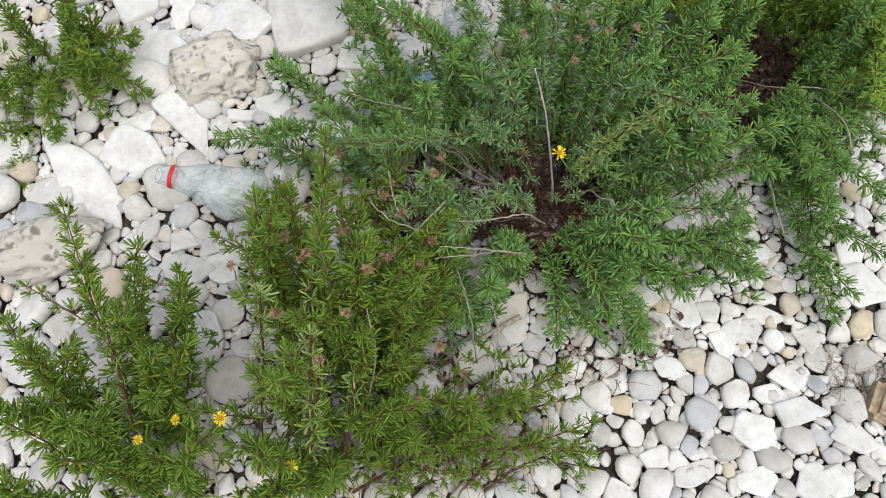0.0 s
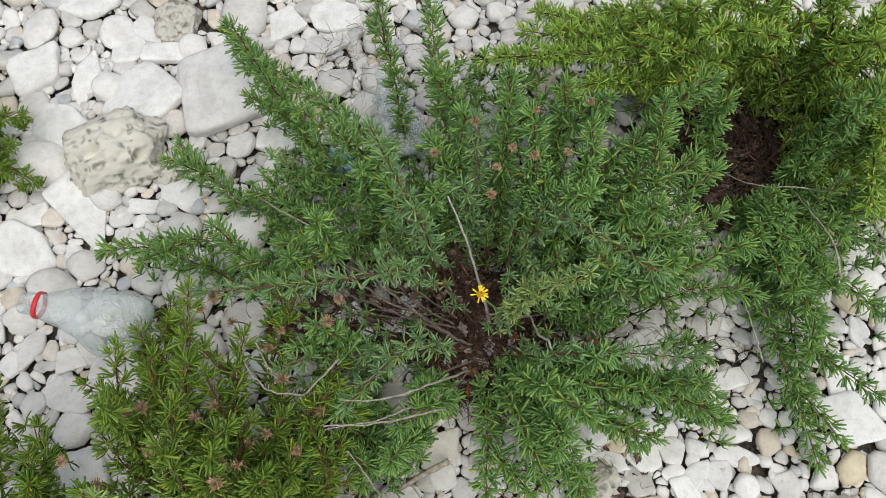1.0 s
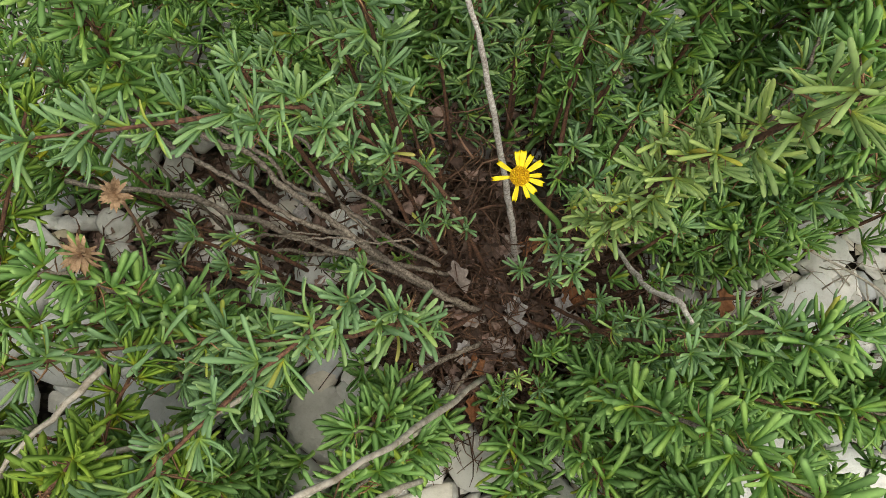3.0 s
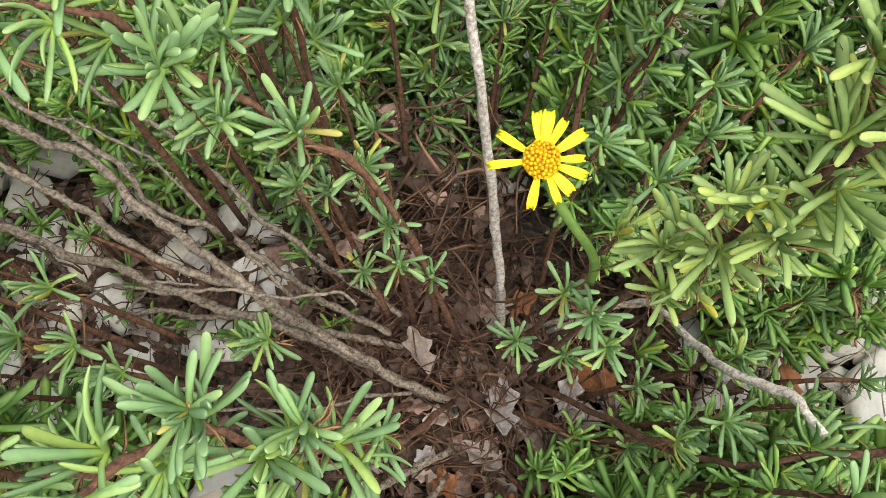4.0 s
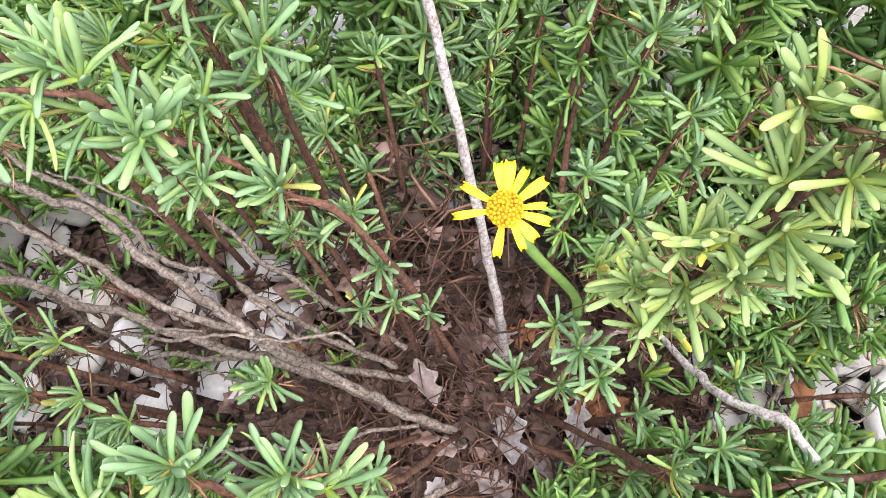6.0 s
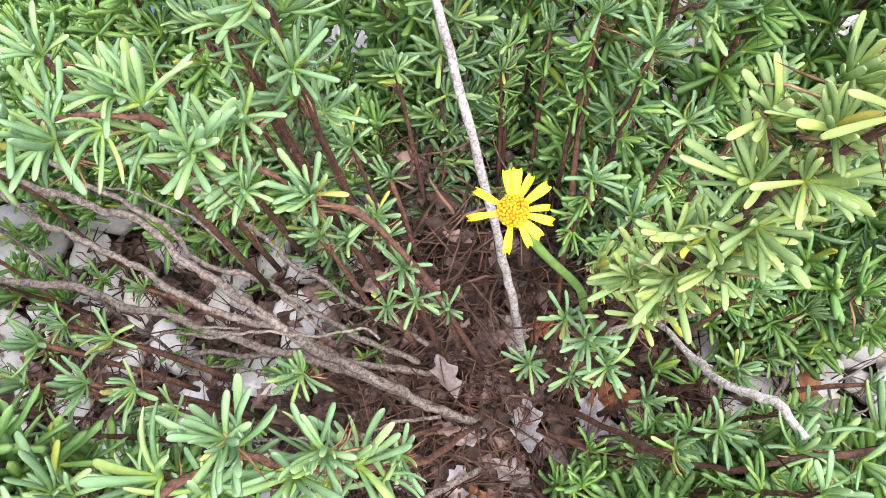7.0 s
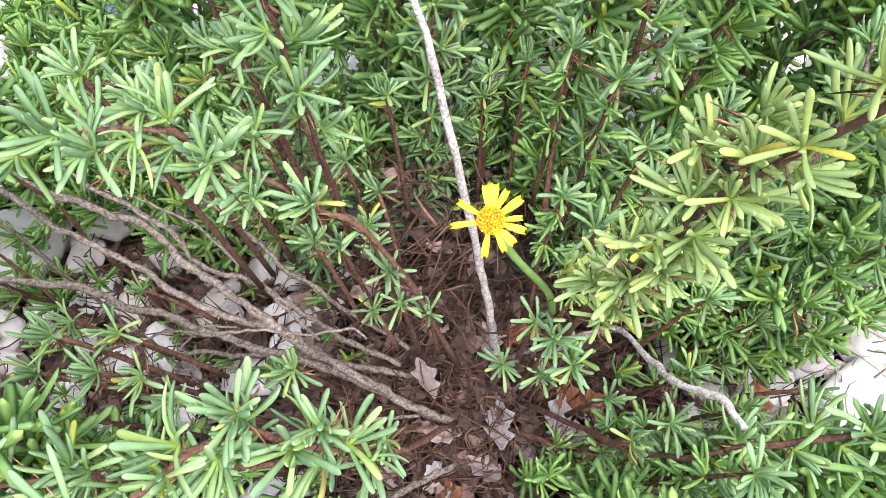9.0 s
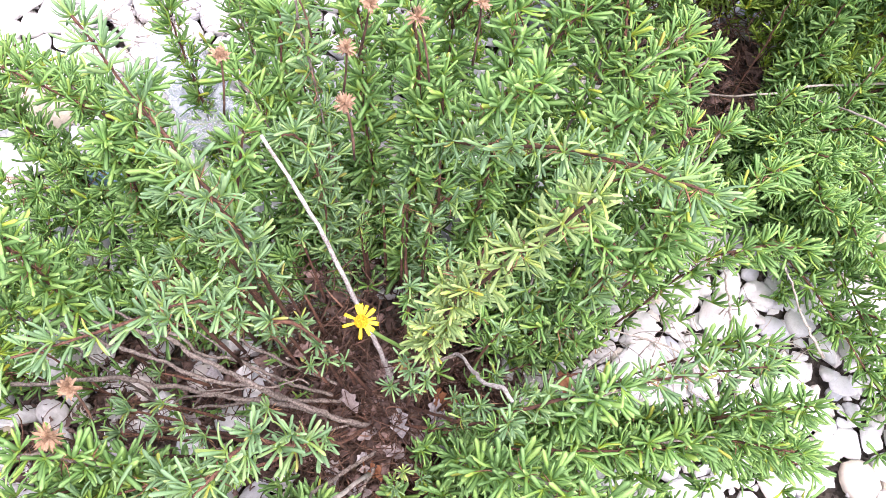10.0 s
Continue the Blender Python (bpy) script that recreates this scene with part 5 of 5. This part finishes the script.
crushed = tagged(new("plastic_bottle"), "crushed whitish clear plastic bottle under the shoots", "bottle")
crushed.matrix_world = aim((0.022, 1.125, 0.075), (0.086, 0.955, 0.105))
v, f = turned([(0.0, 0.012), (0.02, 0.013), (0.03, 0.018), (0.045, 0.026), (0.06, 0.031), (0.075, 0.027), (0.09, 0.033), (0.105, 0.029), (0.12, 0.033), (0.135, 0.028), (0.15, 0.033), (0.165, 0.029), (0.18, 0.032), (0.195, 0.028), (0.2, 0.012)], 40, 0.62, 8.0)
child("bottle_body", mesh_from("bottle_body", v, f, CLEAR), crushed).modifiers.new("thickness", "SOLIDIFY").thickness = 0.0004
scrap = tagged(new("plastic_scrap"), "torn crumpled piece of pale blue plastic", "plastic scrap")
scrap.matrix_world = aim((-0.068, 0.962, 0.060), (0.010, 0.926, 0.058))
v, f = turned([(0.0, 0.010), (0.01, 0.020), (0.022, 0.024), (0.035, 0.019), (0.048, 0.026), (0.06, 0.020), (0.074, 0.022), (0.086, 0.012)], 28, 0.75, 5.0, False)
child("film", mesh_from("film", v, f, BLUE), scrap).modifiers.new("thickness", "SOLIDIFY").thickness = 0.0004

cap = tagged(new("bottle_neck"), "broken white plastic bottle neck on the pebbles", "bottle neck")
cap.matrix_world = aim((-0.288, 0.693, 0.075), (-0.292, 0.715, 0.131))
v, f = turned([(0.0, 0.017), (0.012, 0.016), (0.016, 0.0125), (0.018, 0.014), (0.021, 0.014), (0.023, 0.0122), (0.036, 0.012), (0.037, 0.006)], 24, 0.05, 2.0)
child("neck", mesh_from("neck", v, f, WHITE), cap)

# a weathered block at the edge of the pebbles
BLOCK = bark_material("weathered_tan_wood", (0.34, 0.25, 0.16), (0.60, 0.50, 0.37), 90)
bm = bmesh.new()
bmesh.ops.create_cube(bm, size=1, matrix=Matrix.Diagonal((0.075, 0.055, 0.045, 1)))
bmesh.ops.bevel(bm, geom=bm.edges[:], offset=0.011, segments=3, affect="EDGES")
bmesh.ops.subdivide_edges(bm, edges=bm.edges[:], cuts=2, use_grid_fill=True)
for q in bm.verts:
    q.co += q.co.normalized() * (0.005 * noise.noise(q.co * 40) + 0.002 * noise.noise(q.co * 140))
me = bpy.data.meshes.new("wood_block")
bm.to_mesh(me)
bm.free()
me.materials.append(BLOCK)
block = tagged(new("wood_block", me), "weathered tan wooden block lying on pebbles", "wood block")
block.matrix_world = pose(0.780, 0.290, ground_z(0.780, 0.290) + 0.016, 9, -12, 66)

# yellow flowers of the upright shrub
inv2 = Matrix.Translation(-Vector(corner.heart))
for px, py, pz, seed in ((-0.264, 0.199, 0.38, 5), (-0.379, 0.179, 0.34, 6), (-0.180, 0.146, 0.33, 7), (-0.323, 0.199, 0.37, 8)):
    r5 = random.Random(seed)
    mm = frame_on((px, py, pz), (r5.uniform(-0.3, 0.3), -0.3, 1), r5.uniform(0, 6), 0.85 if seed in (5, 7) else 0.6)
    flower_head(corner.ob, inv2, mm, [(k * 30 + r5.uniform(-6, 6), r5.uniform(0.0065, 0.009), 0.003) for k in range(12)], seed)
    corner.stem(bezier((px + 0.01, py - 0.03, 0.12), (px, py - 0.01, 0.2), (px, py, pz - 0.004), 7), 0.0013, 0.0011, BRACT, "flower_stalk", 6)


# ---------------------------------------------------------------- stones
def slab_arrays(seed, flat, cuts):
    """A broken flat stone: an uneven polygon with worn edges and a nearly flat top."""
    rng = random.Random(seed * 13 + 5)
    n = rng.randint(4, 7)
    bm = bmesh.new()
    top = []
    t0 = rng.uniform(0, 6.283)
    for k in range(n):
        a = t0 + (k + rng.uniform(-0.28, 0.28)) * 6.283 / n
        r = rng.uniform(0.72, 1.08)
        top.append((r * math.cos(a), r * math.sin(a)))
    lean = rng.uniform(-0.10, 0.10), rng.uniform(-0.10, 0.10)
    lo = [bm.verts.new((x * rng.uniform(0.8, 1.0), y * rng.uniform(0.8, 1.0), -0.3)) for x, y in top]
    hi = [bm.verts.new((x * rng.uniform(0.82, 1.02), y * rng.uniform(0.82, 1.02), 0.3 + lean[0] * x + lean[1] * y)) for x, y in top]
    bm.faces.new(hi)
    bm.faces.new(lo[::-1])
    for k in range(n):
        q = (k + 1) % n
        bm.faces.new((lo[k], lo[q], hi[q], hi[k]))
    bmesh.ops.bevel(bm, geom=bm.edges[:] + bm.verts[:], offset=rng.uniform(0.12, 0.22), segments=3 if cuts else 2, profile=0.5, affect="EDGES")
    bmesh.ops.triangulate(bm, faces=bm.faces[:])
    if cuts:
        bmesh.ops.subdivide_edges(bm, edges=[e for e in bm.edges if e.calc_length() > 0.35], cuts=2)
        bmesh.ops.triangulate(bm, faces=bm.faces[:])
    off = Vector((seed * 2.3, seed * 1.1, seed * 4.9))
    bm.verts.ensure_lookup_table()
    bm.verts.index_update()
    for v in bm.verts:
        p = v.co.copy()
        v.co = p * (1 + 0.07 * noise.noise(p * 1.8 + off)) + Vector((0, 0, 0.05 * noise.noise(p * 2.5 + off)))
    co = np.array([v.co for v in bm.verts])
    faces = [tuple(v.index for v in f.verts) for f in bm.faces]
    bm.free()
    co = (co - (co.max(0) + co.min(0)) / 2) / (co.max(0) - co.min(0))
    co[:, 2] *= flat
    return co, faces


BIG = [slab_arrays(k, random.Random(k).uniform(0.28, 0.45), True) for k in range(16)]
BIG_MESHES = [mesh_from("stone", v.tolist(), f, SLAB) for v, f in BIG]
taken = []
cells = {}
srng = random.Random(21)


def claim(x, y, r):
    taken.append((x, y, r))
    for i in range(int((x - r) // 0.1), int((x + r) // 0.1) + 1):
        for j in range(int((y - r) // 0.1), int((y + r) // 0.1) + 1):
            cells.setdefault((i, j), []).append((x, y, r))


def is_free(x, y, r, squeeze):
    for i in range(int((x - r) // 0.1), int((x + r) // 0.1) + 1):
        for j in range(int((y - r) // 0.1), int((y + r) // 0.1) + 1):
            for a, b, c in cells.get((i, j), ()):
                if (a - x) ** 2 + (b - y) ** 2 < (squeeze * (c + r)) ** 2:
                    return False
    return True


def stone(x, y, length, width, turn, tilt=11):
    """One stone that can be told apart, lying on the ground."""
    me = srng.choice(BIG_MESHES)
    high = 0.55 * min(length, width)
    ob = child("stone", me, ground)
    z = ground_z(x, y) + 0.22 * high + 0.003
    ob.matrix_basis = pose(x, y, z, srng.uniform(-tilt, tilt), srng.uniform(-tilt, tilt), turn) @ Matrix.Diagonal((length * 1.04, width * 1.04, high * 1.3, 1))
    claim(x, y, 0.42 * min(length, width))
    if length > 1.35 * width:
        d = 0.5 * (length - width)
        for s in (-1, 1):
            claim(x + s * d * math.cos(radians(turn)), y + s * d * math.sin(radians(turn)), 0.36 * width)
    return ob


stone(-0.272, 1.116, 0.204, 0.189, 37)
stone(-0.426, 1.110, 0.160, 0.128, 0)
stone(-0.653, 1.164, 0.102, 0.113, 0)
stone(-0.579, 1.042, 0.123, 0.094, 6)
stone(-0.505, 0.860, 0.183, 0.077, -54)
stone(-0.595, 0.791, 0.130, 0.096, -10)
stone(-0.154, 1.019, 0.108, 0.086, -23)
stone(-0.169, 1.268, 0.082, 0.078, -1)
stone(-0.079, 1.291, 0.106, 0.076, 0)
stone(-0.090, 1.225, 0.093, 0.056, 19)
stone(-0.402, 1.206, 0.086, 0.072, -12)
stone(-0.473, 1.212, 0.066, 0.067, 0)
stone(-0.549, 1.147, 0.118, 0.052, 85)
stone(-0.329, 0.899, 0.072, 0.057, 24)
stone(-0.598, 0.856, 0.081, 0.062, -10)
stone(-0.627, 1.007, 0.058, 0.041, 0)
stone(-0.546, 0.618, 0.080, 0.041, 78)
stone(-0.473, 0.595, 0.056, 0.045, 0)
stone(-0.574, 0.589, 0.044, 0.045, 0)
stone(-0.462, 0.538, 0.104, 0.059, -19)
stone(0.583, 0.565, 0.110, 0.040, 5)
stone(0.571, 0.421, 0.047, 0.043, -65)
stone(0.401, 0.439, 0.054, 0.036, 0)
stone(0.455, 0.453, 0.062, 0.053, -65)
stone(0.502, 0.457, 0.047, 0.043, -65)
stone(0.784, 0.506, 0.112, 0.076, -46)
stone(0.778, 0.567, 0.058, 0.058, -34)
stone(0.220, 0.418, 0.070, 0.032, -87)
stone(0.600, 0.450, 0.070, 0.035, -5)
stone(0.467, 0.490, 0.069, 0.038, 30)
stone(0.534, 0.422, 0.057, 0.033, 54)
stone(0.671, 0.401, 0.053, 0.044, -81)
stone(0.828, 0.649, 0.054, 0.036, -94)
stone(0.746, 0.660, 0.040, 0.038, 0)
stone(-0.572, 1.323, 0.123, 0.081, 7)
stone(-0.444, 1.261, 0.077, 0.050, -33)
stone(-0.678, 1.039, 0.064, 0.064, 0)
stone(-0.400, 0.879, 0.064, 0.036, -20)
stone(0.546, 0.241, 0.078, 0.065, 0)
stone(0.635, 0.273, 0.098, 0.052, 5)
stone(0.372, 0.196, 0.054, 0.048, 0)
stone(0.438, 0.171, 0.080, 0.037, 19)
stone(-0.683, 0.720, 0.238, 0.092, -47)
stone(-0.852, 0.801, 0.104, 0.095, 0)
stone(-0.410, 0.402, 0.116, 0.078, -55)
stone(0.366, 0.488, 0.105, 0.078, 21)
stone(-0.743, 0.702, 0.096, 0.068, 0)
stone(-0.394, 0.540, 0.060, 0.066, 0)
stone(-0.413, 0.593, 0.065, 0.048, 11)
stone(0.719, 0.231, 0.079, 0.049, -21)
stone(0.415, 0.354, 0.058, 0.040, 0)
stone(0.623, 0.333, 0.075, 0.044, -22)
stone(0.589, 0.303, 0.063, 0.040, -11)
stone(0.540, 0.155, 0.071, 0.049, 18)
stone(0.627, 0.155, 0.062, 0.058, -69)
stone(0.671, 0.155, 0.055, 0.057, -44)
stone(0.139, 0.457, 0.076, 0.049, 27)
stone(0.142, 0.418, 0.044, 0.046, 0)
stone(0.517, 0.394, 0.056, 0.037, -69)


stone(0.463, 0.616, 0.085, 0.060, 70)
stone(0.454, 0.567, 0.060, 0.045, 20)


def porous_rock(x, y, length, width, high, turn, seed, label):
    """A pitted, hole-riddled boulder."""
    bm = bmesh.new()
    bmesh.ops.create_icosphere(bm, subdivisions=5, radius=0.5)
    off = Vector((seed, seed * 2, seed * 3))
    prng = random.Random(int(seed * 10))
    planes = [(Vector((prng.gauss(0, 1), prng.gauss(0, 1), prng.gauss(0, 1))).normalized(), prng.uniform(0.33, 0.46)) for _ in range(12)]
    for q in bm.verts:
        p = q.co.copy()
        d = min([1.0] + [h / p.dot(w) for w, h in planes if p.dot(w) > 0.05])
        d *= 1.18 + 0.18 * noise.noise(p * 3 + off) + 0.16 * abs(noise.noise(p * 7 + off)) - 0.10 * abs(noise.noise(p * 14 - off)) + 0.06 * noise.noise(p * 26 + off)
        p2 = p + 0.09 * noise.noise_vector(p * 5 + off)
        pit = noise.voronoi(p2 * 8 + off)[0][0]
        big = noise.voronoi(p2 * 2.6 + off)[0][0]
        d -= 0.14 * min(1, max(0, 0.32 - pit) / 0.10) * (noise.noise(p * 3 - off) > -0.15) + 0.5 * min(1, max(0, 0.26 - big) / 0.12)
        q.co = Vector((p.x * d, p.y * d, max(p.z * d, -0.3)))
    me = bpy.data.meshes.new("porous_rock")
    bm.to_mesh(me)
    bm.free()
    me.polygons.foreach_set("use_smooth", np.ones(len(me.polygons), bool))
    me.materials.append(POROUS)
    ob = tagged(new("porous_rock", me), label, "rock")
    ob.matrix_world = pose(x, y, ground_z(x, y) + 0.27 * high, 3, -4, turn) @ Matrix.Diagonal((length, width, high, 1))
    claim(x, y, 0.45 * width)
    for sgn in (-1, 1):
        claim(x + sgn * 0.25 * length * math.cos(radians(turn)), y + sgn * 0.25 * length * math.sin(radians(turn)), 0.36 * width)


porous_rock(-0.458, 0.973, 0.185, 0.125, 0.105, 24, 1.3, "pale grey rock riddled with holes among white stones")
porous_rock(-0.726, 0.565, 0.20, 0.115, 0.10, 12, 4.1, "large white pitted rock beside a small shrub")
porous_rock(-0.386, 1.280, 0.085, 0.095, 0.06, 0, 6.2, "small pitted cream rock among stones")
porous_rock(0.386, 0.409, 0.062, 0.055, 0.045, 40, 7.7, "small brown pitted rock with a hole")
porous_rock(-0.368, 0.939, 0.045, 0.036, 0.03, 40, 9.1, "small mottled tan rock beside a pitted rock")


# where dead leaves and small stones fill the ground between the stems
LITTERED = [(0.04, 0.675, 0.20, 0.11), (0.32, 0.66, 0.11, 0.10), (0.22, 0.75, 0.14, 0.08)]


def clip(poly, nx, ny, d):
    """The part of a convex outline on the side n . p < d."""
    out = []
    side = [nx * x + ny * y - d for x, y in poly]
    for k, (p, a) in enumerate(zip(poly, side)):
        q, b = poly[(k + 1) % len(poly)], side[(k + 1) % len(poly)]
        if a <= 0:
            out.append(p)
        if a * b < 0:
            u = a / (a - b)
            out.append((p[0] + u * (q[0] - p[0]), p[1] + u * (q[1] - p[1])))
    return out


def worn(poly, n):
    """The outline with its corners worn round, as n even points."""
    p = np.array(poly)
    for cut in (0.13, 0.22, 0.25):
        q = np.roll(p, -1, 0)
        p = np.stack([(1 - cut) * p + cut * q, cut * p + (1 - cut) * q], 1).reshape(-1, 2)
    p = np.concatenate([p, p[:1]])
    run = np.concatenate([[0], np.cumsum(np.linalg.norm(np.diff(p, axis=0), axis=1))])
    u = np.linspace(0, run[-1], n, endpoint=False)
    return np.stack([np.interp(u, run, p[:, 0]), np.interp(u, run, p[:, 1])], 1)


FULL = ((0.82, -0.6), (1.0, 0.0), (0.95, 0.5), (0.72, 0.9))
PLAIN = ((0.85, -0.6), (1.0, 0.0), (0.80, 0.7))


def pebble(edge, high, rings, rng):
    """A flat worn stone on an outline round the origin."""
    n = len(edge)
    off = Vector((rng.uniform(0, 50), rng.uniform(0, 50), 0))
    lean = np.array((rng.uniform(-0.25, 0.25), rng.uniform(-0.25, 0.25)))
    slide = np.array((rng.uniform(-0.15, 0.15), rng.uniform(-0.15, 0.15))) * np.abs(edge).max()
    V = []
    for scale, z in rings:
        for x, y in edge * scale + slide * max(0, z):
            h = high * z + (lean[0] * x + lean[1] * y if z > 0 else 0)
            V.append((x, y, h + 0.16 * high * noise.noise(Vector((x, y, z * 0.02)) * 45 + off)))
    top = len(rings) - 1
    V.append((slide[0], slide[1], high * 1.0 + 0.16 * high * noise.noise(off)))
    F = [(r * n + k, r * n + (k + 1) % n, (r + 1) * n + (k + 1) % n, (r + 1) * n + k) for r in range(top) for k in range(n)]
    F += [(top * n + k, top * n + (k + 1) % n, len(V) - 1) for k in range(n)]
    return np.array(V), F


def bed(seeds, fixed, rng, gap, spread, n, rings, lift, tilt, objects):
    """Stones that fit between their neighbours. Seeds: (x, y, radius)."""
    grid = {}
    for q in list(seeds) + list(fixed):
        grid.setdefault((int(q[0] // 0.12), int(q[1] // 0.12)), []).append(q)
    V, F, base, near = [], [], 0, 0
    for x, y, r in seeds:
        turn, la, lb = rng.uniform(0, 3.14), spread * r * rng.uniform(1.1, 1.9), spread * r * rng.uniform(0.65, 1.05)
        ca, sa = math.cos(turn), math.sin(turn)
        poly = []
        for k in range(7):
            a = (k + rng.uniform(-0.4, 0.4)) * 6.2832 / 7
            px, py = la * math.cos(a), lb * math.sin(a)
            poly.append((ca * px - sa * py, sa * px + ca * py))
        i, j = int(x // 0.12), int(y // 0.12)
        for gx in (i - 1, i, i + 1):
            for gy in (j - 1, j, j + 1):
                for a, b, c in grid.get((gx, gy), ()):
                    dx, dy = a - x, b - y
                    d = math.hypot(dx, dy)
                    if 1e-5 < d < 3.2 * r + 1.6 * c and len(poly) > 2:
                        poly = clip(poly, dx / d, dy / d, (d * d + r * r - c * c) / (2 * d) - gap * rng.uniform(0.0, 1.5))
        if len(poly) < 3:
            continue
        seen = -0.95 < x < 1.0 and 0.0 < y < 1.5
        edge = worn(poly, n if seen else 8)
        mid = edge.mean(0)
        edge -= mid
        size = math.sqrt(np.abs(np.cross(edge, np.roll(edge, -1, 0)).sum()) / 2)
        if size < 0.55 * r:
            continue
        v, f = pebble(edge, size * rng.uniform(0.16, 0.34), rings if seen else PLAIN, rng)
        px, py = x + mid[0], y + mid[1]
        m = pose(px, py, ground_z(px, py) + lift * size + rng.uniform(-0.1, 0.12) * size, rng.gauss(0, tilt), rng.gauss(0, tilt), 0)
        if objects and r > 0.015 and near < objects and -0.75 < x < 0.85 and 0.1 < y < 1.25:
            near += 1
            child("stone", mesh_from("stone", v.tolist(), f, STONE), ground, m)
            continue
        a = np.array(m)
        V.append(v @ a[:3, :3].T + a[:3, 3])
        F += [tuple(i + base for i in q) for q in f]
        base += len(v)
    return np.concatenate(V), F


def in_heart(x, y, r):
    heart = max(math.exp(-((x - hx) ** 2 + (y - hy) ** 2) / (2 * (0.8 * s) ** 2)) for hx, hy, h, s in HEARTS[:2])
    return heart > 0.35 or (r > 0.016 and any(((x - hx) / rx) ** 2 + ((y - hy) / ry) ** 2 < 1 for hx, hy, rx, ry in LITTERED))


def scatter():
    """Loose stones: broad slabs on one side, worn pebbles on the other, small ones beneath."""
    rng = random.Random(33)
    fixed = list(taken)
    seeds = []
    for r_hi, r_lo, tries, squeeze in ((0.055, 0.036, 1500, 0.80), (0.036, 0.024, 4000, 0.78), (0.024, 0.015, 12000, 0.78), (0.015, 0.008, 16000, 0.78)):
        for _ in range(tries):
            x, y = rng.uniform(-1.45, 1.45), rng.uniform(-0.35, 2.0)
            r = rng.uniform(r_lo, r_hi)
            left = x < 0.05 + 0.1 * math.sin(3 * y) and y > 0.3
            thin = 0.42 < x < 0.75 and 0.5 < y < 0.66
            if r > 0.055 * (1.0 if left else 0.3 if thin else 0.56) or not is_free(x, y, r, squeeze) or in_heart(x, y, r) or (in_heart(x, y, 0.02) and rng.random() < 0.6):
                continue
            claim(x, y, r)
            seeds.append((x, y, r))
    V, F = bed(seeds, fixed, rng, 0.0013, 1.3, 15, FULL, 0.18, 9, 230)
    small = [(rng.uniform(-0.95, 1.0), rng.uniform(0.05, 1.45), rng.uniform(0.008, 0.014)) for _ in range(6500)]
    small = [q for q in small if not in_heart(q[0], q[1], 0.02) or (rng.random() < 0.2 and not in_heart(*q))]
    V2, F2 = bed(small, [], rng, 0.0004, 1.3, 7, PLAIN, 0.22, 16, 0)
    F += [tuple(i + len(V) for i in q) for q in F2]
    ob = child("pebble_bed", mesh_from("pebble_bed", np.concatenate([V, V2]).tolist(), F, STONE), ground, None, "loose white and grey worn pebbles")
    tagged(ob, kind="stuff")


scatter()
